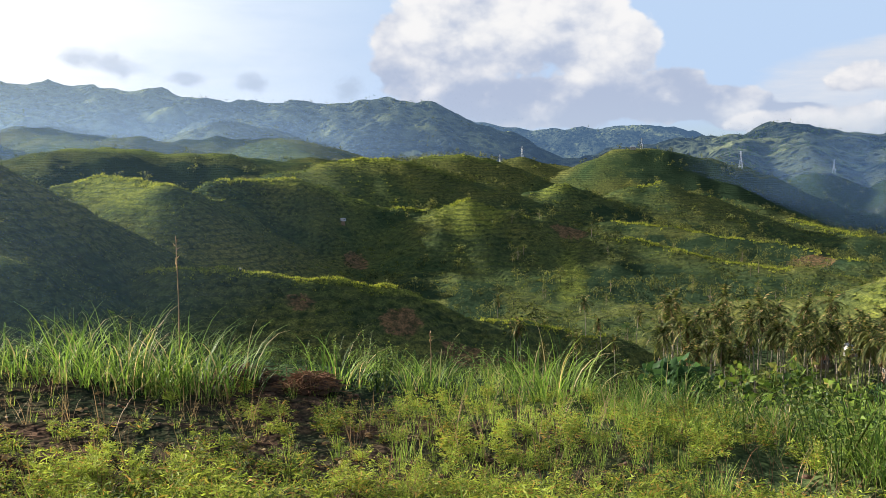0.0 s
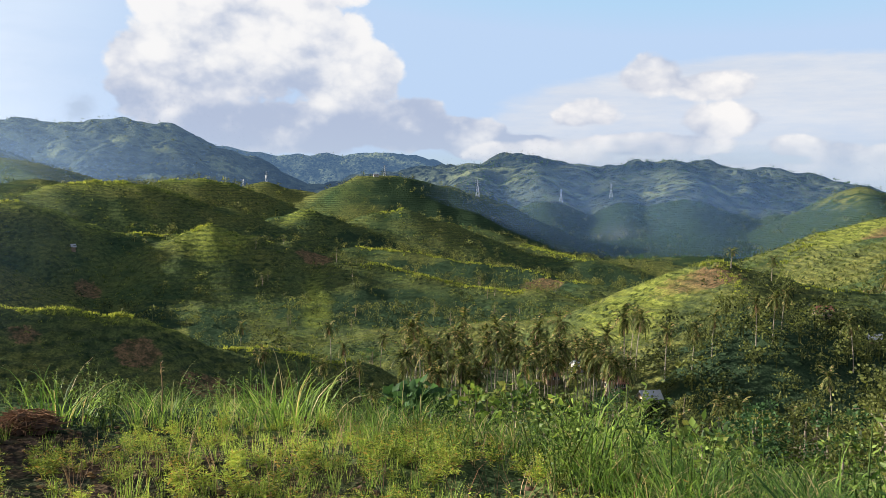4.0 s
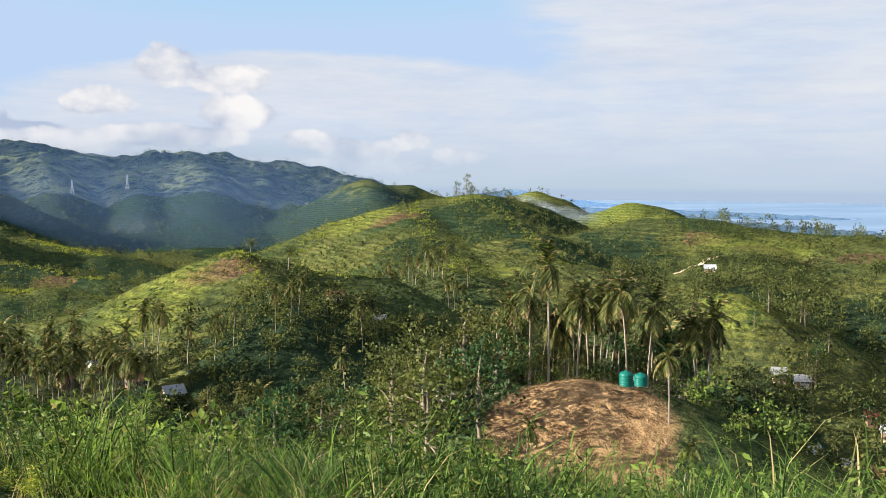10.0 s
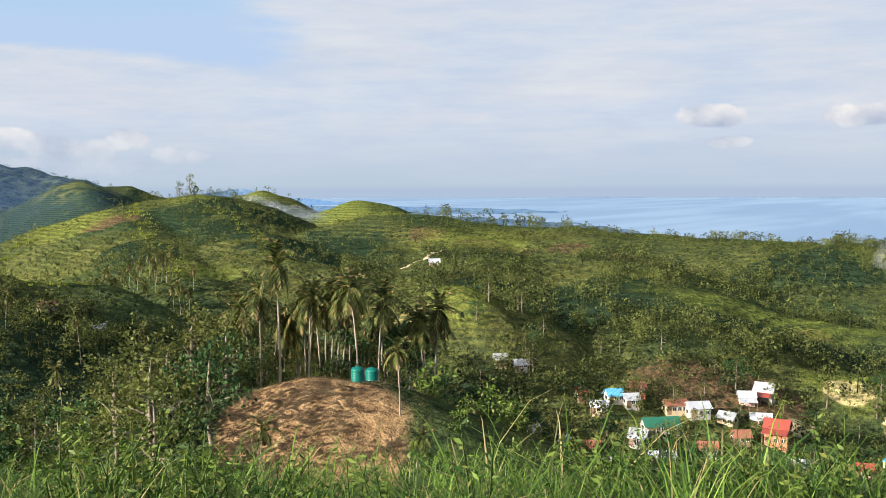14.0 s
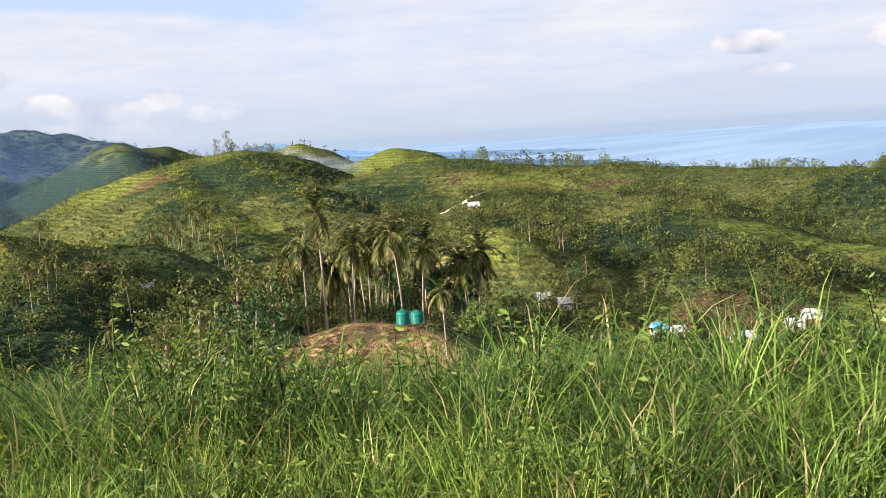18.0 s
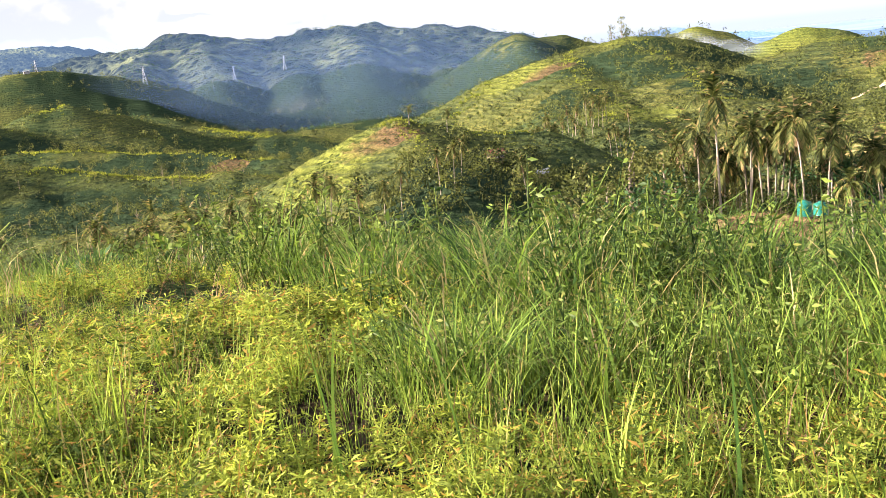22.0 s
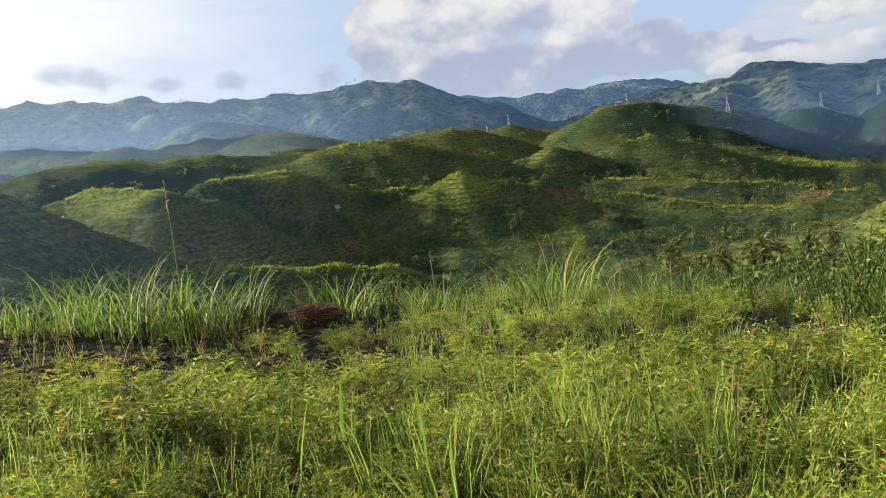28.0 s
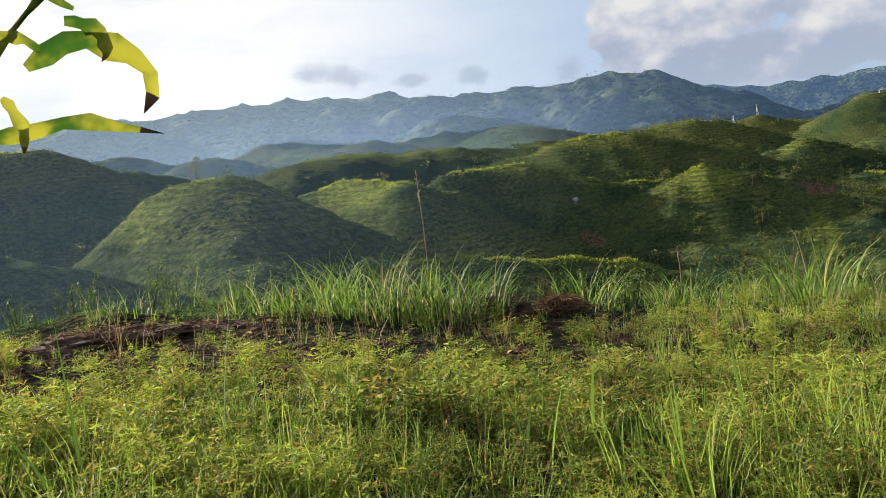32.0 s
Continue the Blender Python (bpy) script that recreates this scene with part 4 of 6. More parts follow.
def bare_tree(x, y, tall):
    """A leafless pale tree, forked again and again."""
    rng = np.random.RandomState(5)
    limbs = []

    def grow(p, d, length, r, depth):
        q = p + d * length
        limbs.append(tube([tuple(p), tuple((p + q) / 2 + rng.normal(size=3) * length * 0.05), tuple(q)], [r, r * 0.85, r * 0.65], 5))
        if depth:
            for _ in range(3 if depth > 1 else 2):
                e = d + rng.normal(size=3) * 0.55 + (0, 0, 0.12)
                grow(q, e / np.linalg.norm(e), length * rng.uniform(0.6, 0.8), r * 0.62, depth - 1)

    grow(np.zeros(3), np.array([0, 0, 1.0]), 0.26, 0.02, 5)
    v, t = join(limbs)
    thing = tagged(new("bare_tree"), "leafless pale grey tree with many forked branches", "tree")
    part("trunk", mesh("trunk", v, t, PALE), thing)
    thing.matrix_world = Matrix.LocRotScale((x, y, height(x, y) - 0.1), Euler((0, 0, 1)), (tall,) * 3)


for az, dist, tall in ((-36.1, 148, 9), (-37.0, 152, 7), (-43.5, 80, 5)):
    p = bearing(az, 0, dist)
    bare_tree(p.x, p.y, tall)


def low_tree(rng, leaves, size, lobes=5):
    v, t, _ = crown(rng, leaves, lobes, 0.45, 0.2, 0.85, size)
    if leaves < 20:
        return v, t
    return join([(v, t), tube([(0, 0, -0.1), (0.02, 0, 0.5)], [0.03, 0.015], 3)])


MIDDLE = [low_tree(RNG, 140, 0.098, 8) for _ in range(5)]
SMALL = [low_tree(RNG, 58, 0.125, 7) for _ in range(5)]
DOTS = [low_tree(RNG, 11, 0.33, 4) for _ in range(4)]


def woods(name, forms, count, az, r, tall, material, label, seed, mask=None, least=0.35, clump=45.0, even=True):
    """Trees too many to count, thicker where the mask and chance say so."""
    rng = np.random.RandomState(seed)
    x, y, z, a, d = fan(count, az, r, rng, even)
    keep = waves(x, y, clump, seed + 40, 3) * 0.5 + rng.uniform(-0.4, 0.4, count) + (spot(mask, x, y) * 1.3 - least if mask else -least) > 0
    keep &= (z > -58.5) & (rng.uniform(0, 1, count) > spot(OPEN, x, y) * 1.2)
    keep &= ~((a > -57.5) & (a < -45.5) & (d > 60) & (d < 89))
    x, y, z = x[keep], y[keep], z[keep]
    h = rng.uniform(*tall, len(x)) * rng.uniform(0.7, 1.1, len(x))
    v, t = spread(forms, x, y, z, rng.uniform(0, 6.28, len(x)), h * rng.uniform(0.8, 1.3, len(x)), h)
    return stuff(name, v, t, material, label, "woods")


woods("valley_woods", MIDDLE, 2100, (-4, -95), (110, 260), (3.0, 7.5), WOODS, "mixed green woods filling the valley floor", 31, WOOD, 0.45)
woods("valley_woods", MIDDLE, 620, (-20, -64), (60, 150), (2.0, 4.5), HERB, "green undergrowth between the valley trees", 32, None, -0.2)
woods("village_trees", MIDDLE, 400, (-60, -88), (112, 205), (2.5, 5.5), WOODS, "green trees and shrubs between the village houses", 45, None, -0.2, 18.0)
woods("hillside_woods", SMALL, 3900, (50, -95), (230, 620), (2.5, 6.0), WOODS, "patches of trees and scrub on the green hillsides", 33, WOOD, 0.45)
woods("hillside_woods", SMALL, 3700, (-53, -95), (200, 480), (2.6, 6.5), WOODS, "dense green woods on the slope above the village", 34, None, -0.1)
woods("hillside_woods", SMALL, 2900, (3, -32), (300, 800), (2.5, 5.5), OLIVE, "scattered yellow-green trees on the valley slopes", 35, None, 0.15)
woods("hillside_scrub", DOTS, 5000, (-28, -60), (230, 700), (0.8, 2.4), WOODS, "low bushes dotted over the grassy hills", 38, None, 0.0, 30.0)
woods("hillside_scrub", DOTS, 7500, (50, -95), (130, 700), (0.6, 1.8), WOODS, "low bushes dotted over the grassy hills", 36, None, 0.05, 25.0)
woods("hillside_scrub", DOTS, 3600, (42, -14), (140, 430), (0.5, 1.5), WOODS, "low bushes and grass clumps on the shaded slopes", 42, None, -0.1, 22.0)
woods("hillside_scrub", DOTS, 5200, (-36, -92), (190, 600), (0.9, 2.8), WOODS, "low dark bushes between the trees of the slopes", 43, None, -0.15, 28.0)
woods("far_woods", DOTS, 3000, (-16, -40), (800, 1600), (2.0, 4.5), BUSH, "dark woods on the far mountain side", 39, None, -0.15, 90.0)
woods("far_woods", DOTS, 3000, (46, -2), (1200, 1700), (2.0, 4.5), WOODS, "far woods on the hazy mountain side", 41, None, 0.0, 120.0)
woods("far_woods", DOTS, 6000, (50, -55), (620, 1250), (2.0, 5.5), WOODS, "far woods on the hazy hills", 37, None, 0.0, 90.0)


def clump(rng):
    """A clump of six coarse blades leaning outwards, one high."""
    pieces = []
    for k in range(6):
        a = k * 1.05 + rng.uniform(-0.4, 0.4)
        p = np.array([math.cos(a), math.sin(a), 0]) * rng.uniform(0.1, 0.6)
        tip = p * rng.uniform(1.2, 1.9) + np.array([0, 0, rng.uniform(0.6, 1.0)])
        s = np.array([-math.sin(a), math.cos(a), 0]) * rng.uniform(0.12, 0.22)
        pieces.append((np.array([p - s, p + s, tip]), np.array([(0, 1, 2)])))
    return join(pieces)


CLUMPS = [clump(RNG) for _ in range(5)]


def hill_grass(count, az, r, seed):
    """Clumps of standing grass over the open slopes."""
    rng = np.random.RandomState(seed)
    x, y, z, a, d = fan(count, az, r, rng, False)
    keep = (z > -56) & (rng.uniform(0, 1, count) > spot(WOOD, x, y)) & (rng.uniform(0, 1, count) > spot(DRY + SOIL, x, y)) & (waves(x, y, 30, seed, 3) > rng.uniform(-1.0, 0.5, count))
    x, y, z, d = x[keep], y[keep], z[keep], d[keep]
    s = rng.uniform(0.35, 0.8, len(x)) * np.clip(d / 240, 0.7, 2.2)
    v, t = spread(CLUMPS, x, y, z - 0.05, rng.uniform(0, 6.28, len(x)), s * 1.3, s * 0.8)
    stuff("hillside_grass", v, t, SLOPE_SHADED, "rough yellow-green grass clumps on the open hillsides", "grass")


def crest_grass(step, seed):
    """Long grass in a lighter tone, so that the crests of the nearer hills look lit."""
    rng = np.random.RandomState(seed)
    xs, ys = [], []
    for points, slope, blunt in RIDGES:
        for p, q in zip(points, points[1:]):
            if 120 < p.xy.length < 760 and 120 < q.xy.length < 760 and abs(q.z - p.z) < 0.2 * (q - p).xy.length and p.x < 1.25 * p.y:
                far = (p.xy.length + q.xy.length) / 2
                f = rng.uniform(0, 1, int((q - p).xy.length / step * 260 / far * (1.0 if p.x < 0.6 * p.y else 0.35)))
                off = rng.normal(size=len(f)) * 1.6 * max(1.0, far / 260)
                way = (q - p).xy.normalized()
                xs.append(p.x + f * (q.x - p.x) - way.y * off), ys.append(p.y + f * (q.y - p.y) + way.x * off)
    x, y = np.concatenate(xs), np.concatenate(ys)
    keep = (rng.uniform(0, 1, len(x)) > spot(WOOD, x, y) * 0.8) & (rng.uniform(0, 1, len(x)) > spot(DRY, x, y))
    x, y = x[keep], y[keep]
    s = rng.uniform(0.35, 0.9, len(x)) * np.clip(np.hypot(x, y) / 260, 0.8, 2.2)
    v, t = spread(CLUMPS, x, y, land(x, y) - 0.05, rng.uniform(0, 6.28, len(x)), s * 1.1, s)
    stuff("crest_grass", v, t, CREST_LIT, "long grass along the hill crests, toned lighter as if sunlit", "grass")


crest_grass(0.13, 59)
hill_grass(38000, (46, -45), (130, 700), 57)
hill_grass(11000, (-45, -92), (190, 620), 58)


def crest_trees(rows, seed):
    """Rows of small trees that stand against the sky along crests."""
    rng = np.random.RandomState(seed)
    x, y, h = [], [], []
    for a0, a1, dist, count, lo, hi in rows:
        for _ in range(count):
            p = bearing(rng.uniform(a1, a0), 0, dist * rng.uniform(0.96, 1.03))
            x.append(p.x), y.append(p.y), h.append(rng.uniform(lo, hi))
    x, y, h = np.array(x), np.array(y), np.array(h)
    v, t = spread(SMALL, x, y, land(x, y), rng.uniform(0, 6.28, len(x)), h * 0.8, h)
    return stuff("crest_trees", v, t, WOODS, "small trees standing along the hill crests", "trees")


crest_trees([(-14, -26, 1640, 150, 2, 4.5), (-26, -37, 1590, 130, 2, 4), (-1, -14, 3650, 40, 5, 10), (-59, -67, 498, 46, 3, 9), (-40.5, -47, 622, 40, 3, 8), (-66, -86, 448, 60, 1.5, 4.5), (-50, -58, 700, 20, 3, 6), (2.5, 10, 1690, 14, 3, 8), (-9, -20, 940, 50, 3, 7),
             (13, 5, 420, 40, 1.5, 3.5), (3, -5, 680, 50, 2.5, 5), (9, -2, 560, 50, 2, 4.5), (-55.5, -62, 480, 30, 2, 6)], 51)

# ---------------------------------------------------------------- the near hilltop
def near_plants(name, forms, count, az, r, size, material, label, seed, tall=None, past_rim=None, clump=None, skip=None):
    """Plants on the hilltop; past_rim: distances before and beyond the brow instead of r."""
    rng = np.random.RandomState(seed)
    a = rng.uniform(az[1], az[0], count)
    if past_rim:
        d = np.interp(a, *RIM) + rng.uniform(*past_rim, count)
    else:
        d = np.sqrt(rng.uniform(r[0] ** 2, r[1] ** 2, count))
    x, y = -np.sin(np.radians(a)) * d, np.cos(np.radians(a)) * d
    keep = np.ones(count, bool)
    if clump:
        keep &= waves(x, y, clump[0], seed, 3) + rng.uniform(-0.5, 0.5, count) > clump[1]
    if skip is not None:
        keep &= rng.uniform(0, 1, count) > spot(skip, x, y)
    x, y = x[keep], y[keep]
    s = rng.uniform(*size, len(x)) * (1 + 0.3 * waves(x, y, 2.6, seed + 7, 2))
    v, t = spread(forms, x, y, land(x, y), rng.uniform(0, 6.28, len(x)), s, s * (1 if tall is None else tall), rng.uniform(-0.12, 0.2, len(x)))
    return stuff(name, v, t, material, label, "plants")


BARE = [(20, 8.0, 14, 1.0), (14, 5.6, 6, 0.7), (33, 8.0, 6, 0.9)]
LONG = [tuft(19, 1.0, 0.017, RNG, 0.2, (1.2, 3.6), 4) for _ in range(9)]
FINE = [tuft(14, 1.0, 0.018, RNG, 0.2, (0.2, 1.2), 3) for _ in range(5)]
DRYS = [tuft(5, 1.0, 0.012, RNG, 0.1, (0.1, 2.2), 3) for _ in range(5)]
WEEDS = [feather_weed(RNG, 1.0, 6) for _ in range(6)]
SPARSE = [feather_weed(RNG, 1.0, 4) for _ in range(6)]
HERBS = [leafy_stem(RNG, 60, 0.085, 1.0, 0.17) for _ in range(6)]

near_plants("tall_grass", LONG, 300, (-8, -24), None, (0.26, 0.50), GRASS, "shorter green grass on the open brow", 79, None, (-0.3, 4.4), (1.4, -0.05))
near_plants("tall_grass", LONG, 1700, (-22, -95), None, (0.40, 0.85), GRASS, "tall arching green grass along the brow of the hill", 61, None, (-0.3, 4.8), (1.4, -0.05))
near_plants("tall_grass", LONG, 150, (4, -12), None, (0.20, 0.40), GRASS, "tall arching green grass along the brow of the hill", 60, None, (0.2, 3.6), (1.4, -0.05))
near_plants("tall_grass", LONG, 900, (-28, -95), None, (0.4, 0.72), GRASS, "thick tall grass beside the path", 62, None, (0.2, 2.2))
near_plants("tall_grass", LONG, 110, (-58, -95), (4.4, 6.5), (0.65, 1.05), GRASS, "high grass standing above the rest of the brow", 73)
near_plants("tall_grass", LONG, 70, (48, 2), None, (0.15, 0.45), GRASS, "grass on the far edge of the cleared patch", 63, None, (-0.8, 1.6), (1.6, 0.0))
near_plants("brow_herbs", HERBS, 280, (4, -22), None, (0.22, 0.45), HERB, "low leafy herbs on the open brow", 80, None, (-0.2, 4.0), (2.4, 0.0))
near_plants("brow_herbs", HERBS, 1350, (-20, -95), None, (0.35, 0.80), HERB, "leafy green herbs growing among the grass", 64, None, (-0.2, 5.0), (2.4, 0.0))
near_plants("brow_herbs", HERBS, 260, (48, 2), None, (0.25, 0.5), HERB, "leafy herbs at the edge of the clearing", 65, None, (-0.8, 1.5), (1.5, 0.1))
near_plants("feathery_weeds", WEEDS, 560, (48, -26), (1.7, 4.8), (0.24, 0.46), WEED, "low yellow-green feathery weeds covering the ground", 66, 0.85)
near_plants("feathery_weeds", WEEDS, 230, (-26, -80), (1.7, 3.4), (0.22, 0.42), WEED, "low yellow-green feathery weeds beside the brow", 76, 0.85)
near_plants("tall_grass", LONG, 330, (-30, -80), (3.4, 5.2), (0.36, 0.62), GRASS, "thick tall grass rising behind the low weeds", 77)
near_plants("brow_herbs", HERBS, 240, (-28, -80), (3.4, 5.2), (0.30, 0.52), HERB, "leafy green herbs growing thickly at the foot of the grass", 78)
near_plants("feathery_weeds", SPARSE, 1050, (48, -30), (4.6, 8.8), (0.10, 0.27), WEED, "sparse feathery weeds on the cleared soil", 67, 0.85, None, (1.2, -0.4), BARE)
near_plants("feathery_weeds", SPARSE, 480, (48, -34), (4.5, 6.0), (0.20, 0.38), WEED, "low yellow-green feathery weeds covering the ground", 75, 0.85)
near_plants("short_grass", FINE, 1250, (48, -80), (1.6, 5.0), (0.16, 0.44), YOUNG, "short fresh grass between the weeds", 68)
near_plants("short_grass", FINE, 650, (48, -10), (4.8, 9.6), (0.08, 0.2), YOUNG, "sparse young grass on the cleared soil", 69, None, None, (1.3, -0.1))
near_plants("short_grass", FINE, 420, (3, -16), (5.2, 9.2), (0.12, 0.26), YOUNG, "fine bright grass strip beside the clearing", 70)
near_plants("dry_stems", DRYS, 700, (48, -80), (1.7, 8.5), (0.2, 0.5), STRAW, "thin dry straw-coloured stems among the weeds", 72)
near_plants("dry_stems", DRYS, 420, (48, -80), (1.8, 6.5), (0.18, 0.42), TWIG, "thin reddish-brown dead stalks among the weeds", 74)
BROAD = [blade(1.0, 0.022, b, RNG, 6, turn=0, lean=l) for b, l in ((0.2, 0.05), (0.5, 0.15), (1.2, 0.2), (1.8, 0.3), (0.3, 0.1))]
near_plants("coarse_blades", BROAD, 90, (45, -80), (1.9, 4.6), (0.35, 0.7), GRASS, "single broad grass blades standing above the weeds", 71)


def tussock(az, dist, tall, count, wide, stalk=0.0, label="tall arching grass tussock at the edge of the clearing"):
    rng = np.random.RandomState(int(abs(az) * 10) + count)
    thing = tagged(new("grass_tussock"), label, "grass", "tussocks on the brow")
    part("grass_blade", mesh("grass_blade", *tuft(count, tall, 0.013, rng, wide, (1.5, 4.0), 6), GRASS), thing)
    if stalk:
        h = stalk
        part("flower_stalk", mesh("flower_stalk", *join([tube([(0, 0, 0), (0.01, 0, h * 0.6), (0.0, 0.01, h)], [0.006, 0.005, 0.003], 4)] +
             [leaf(0.05, 0.12, rng, (0, 0, h * (0.8 + 0.02 * k)), rng.normal(size=3) * 0.4 + (0, 0, 1)) for k in range(10)]), STRAW), thing, "straw-coloured upright flower stalk")
    p = bearing(az, 0, dist)
    thing.location = (p.x, p.y, height(p.x, p.y) - 0.02)


tussock(15.0, 8.9, 0.95, 170, 0.42, 1.35)
tussock(17.6, 8.8, 1.0, 150, 0.45)
tussock(20.5, 9.0, 1.05, 150, 0.5)
tussock(12.8, 9.0, 0.85, 110, 0.4)
tussock(23.2, 9.2, 0.7, 70, 0.4)
tussock(26.0, 9.4, 0.7, 60, 0.4)
tussock(6.3, 9.6, 0.75, 90, 0.35)
tussock(0.8, 9.4, 0.7, 60, 0.3, 0.55)
tussock(-6.0, 9.0, 0.9, 120, 0.5)
tussock(31.5, 9.6, 0.5, 40, 0.3)


def heap(name, label, az, dist, long, wide, tall, material, pieces, seed, twig=0.4):
    """A low heap of litter with stalks lying over it."""
    rng = np.random.RandomState(seed)
    bm = bmesh.new()
    bmesh.ops.create_icosphere(bm, subdivisions=4, radius=1)
    for v in bm.verts:
        k = 1 + 0.35 * noise.noise(v.co * 2.3) + 0.18 * noise.noise(v.co * 6) + 0.1 * noise.noise(v.co * 15)
        v.co = Vector((v.co.x * long * k, v.co.y * wide * k, max(-0.2, v.co.z) * tall * k))
    me = bpy.data.meshes.new("litter")
    bm.to_mesh(me)
    bm.free()
    me.materials.append(LITTER)
    thing = tagged(new(name), label, "heap")
    part("litter", me, thing)
    rods = []
    for _ in range(pieces):
        a, f = rng.uniform(0, 6.28), rng.uniform(0, 0.9)
        p = np.array([math.cos(a) * long * f, math.sin(a) * wide * f, tall * (1 - f * f) * rng.uniform(0.8, 1.15)])
        d = rng.normal(size=3) * (1, 1, 0.13)
        d /= np.linalg.norm(d)
        rods.append(tube([tuple(p - d * twig / 2), tuple(p + rng.normal(size=3) * 0.02), tuple(p + d * twig / 2)], [0.004, 0.005, 0.002], 3))
    part("stalk", mesh("stalk", *join(rods), material), thing, "dry brown stalks")
    p = bearing(az, 0, dist)
    thing.location, thing.rotation_euler = (p.x, p.y, height(p.x, p.y)), (0, 0, radians(az))


heap("brush_heap", "heap of dry reddish-brown brush beside the grass", 7.8, 9.1, 0.26, 0.2, 0.11, TWIG, 260, 81, 0.34)
heap("litter_heap", "low heap of dark plant litter on the soil", 11.8, 9.3, 0.35, 0.22, 0.16, TWIG, 60, 82)
heap("litter_heap", "long bank of dark dug soil and litter", 34.0, 8.4, 0.7, 0.28, 0.08, TWIG, 120, 83)
heap("litter_heap", "long bank of dark dug soil and litter", 28.5, 8.6, 0.45, 0.25, 0.06, TWIG, 80, 84)
heap("litter_heap", "patch of dark litter among the weeds", 3.5, 5.2, 0.3, 0.2, 0.04, TWIG, 60, 85)
heap("litter_heap", "patch of dark litter among the weeds", 13.0, 5.6, 0.35, 0.2, 0.05, TWIG, 60, 86)


def stubble(count):
    """Dry cut stalks and straw over the bare mound."""
    rng = np.random.RandomState(95)
    x, y, z, a, d = fan(count, (-44, -58.5), (62, 89), rng)
    keep = spot(DRY, x, y) > rng.uniform(0.15, 0.6, count)
    x, y, z = x[keep], y[keep], z[keep]
    s = rng.uniform(0.25, 0.7, len(x))
    v, t = spread(DRYS, x, y, z, rng.uniform(0, 6.28, len(x)), s * 1.3, s * 0.7)
    stuff("dry_stubble", v, t, STRAW, "dry brown stubble on the cleared mound", "stubble")


stubble(3200)


def clods(count, az, r, seed):
    """Clods, stones and leaf litter lying on bare soil."""
    rng = np.random.RandomState(seed)
    forms = []
    for _ in range(4):
        bm = bmesh.new()
        bmesh.ops.create_icosphere(bm, subdivisions=1, radius=1)
        for v in bm.verts:
            v.co *= rng.uniform(0.65, 1.2)
        bm.verts.index_update()
        forms.append((np.array([tuple(v.co) for v in bm.verts]), np.array([[v.index for v in f.verts] for f in bm.faces])))
        bm.free()
    x, y, z, a, d = fan(count, az, r, rng)
    s = 0.012 + 0.035 * rng.uniform(0, 1, count) ** 3
    v, t = spread(forms, x, y, z, rng.uniform(0, 6.28, count), s, s * 0.6)
    stuff("soil_clods", v, t, LITTER, "dark clods and crumbs of dug soil", "soil")


clods(1400, (48, -30), (2.0, 9.6), 91)
FLAKES = [join([leaf(1.0, 0.25, RNG, (0, 0, 0.1), (1, RNG.uniform(-1, 1), RNG.uniform(-0.1, 0.3))) for _ in range(3)]) for _ in range(5)]
near_plants("leaf_litter", FLAKES, 2600, (48, -80), (1.8, 9.6), (0.02, 0.06), STRAW, "dry brown leaves and stalks on the ground", 92)


def stump(az, dist):
    rng = np.random.RandomState(9)
    v, t = tube([(0, 0, -0.05), (0, 0, 0.07), (0.01, 0, 0.15), (0.0, 0, 0.165)], [0.075, 0.066, 0.06, 0.02], 10)
    v = v + rng.normal(size=v.shape) * 0.006
    thing = tagged(new("tree_stump"), "small charred dark tree stump among the weeds", "stump")
    part("stub", mesh("stub", v, t, LITTER), thing)
    p = bearing(az, 0, dist)
    thing.location = (p.x, p.y, height(p.x, p.y))


stump(-15.6, 4.15)


def bush(az, dist, tall, wide, material, label, leaves=420, size=0.2, name="bush"):
    rng = np.random.RandomState(int(abs(az) * 13))
    v, t, mids = crown(rng, leaves, 9, wide, tall * 0.15, tall * 0.88, size)
    thing = tagged(new(name), label, "bush")
    part("leaves", mesh("leaves", v, t, material), thing)
    part("stem", mesh("stem", *join([tube([(0, 0, -0.1), tuple(m * 0.5 + (0, 0, 0.05)), tuple(m)], [0.03, 0.02, 0.008], 5) for m, r in mids]), BARK), thing)
    p = bearing(az, 0, dist)
    thing.location = (p.x, p.y, height(p.x, p.y))


bush(-13.6, 16.0, 2.7, 0.95, BUSH, "dark glossy broad-leaved bush below the brow", 520, 0.24)
bush(-12.0, 15.5, 2.0, 0.7, BUSH, "dark glossy broad-leaved bush below the brow", 300, 0.22)
bush(-19.8, 11.0, 1.35, 0.6, HERB, "light green shrub with small leaves in the grass", 520, 0.10)
bush(-22.5, 12.0, 1.6, 0.7, YOUNG, "pale yellow-green shrub in the grass", 520, 0.11)
bush(-26.5, 11.5, 1.6, 0.7, YOUNG, "pale yellow-green shrub in the grass", 520, 0.11)
bush(-17.0, 12.0, 1.4, 0.6, HERB, "light green shrub with small leaves in the grass", 420, 0.10)
bush(-30.5, 9.5, 1.2, 0.6, HERB, "light green shrub with small leaves in the grass", 420, 0.10)
bush(-46.6, 69.0, 2.6, 1.5, BUSH, "round dark bush on the dry mound", 420, 0.34)


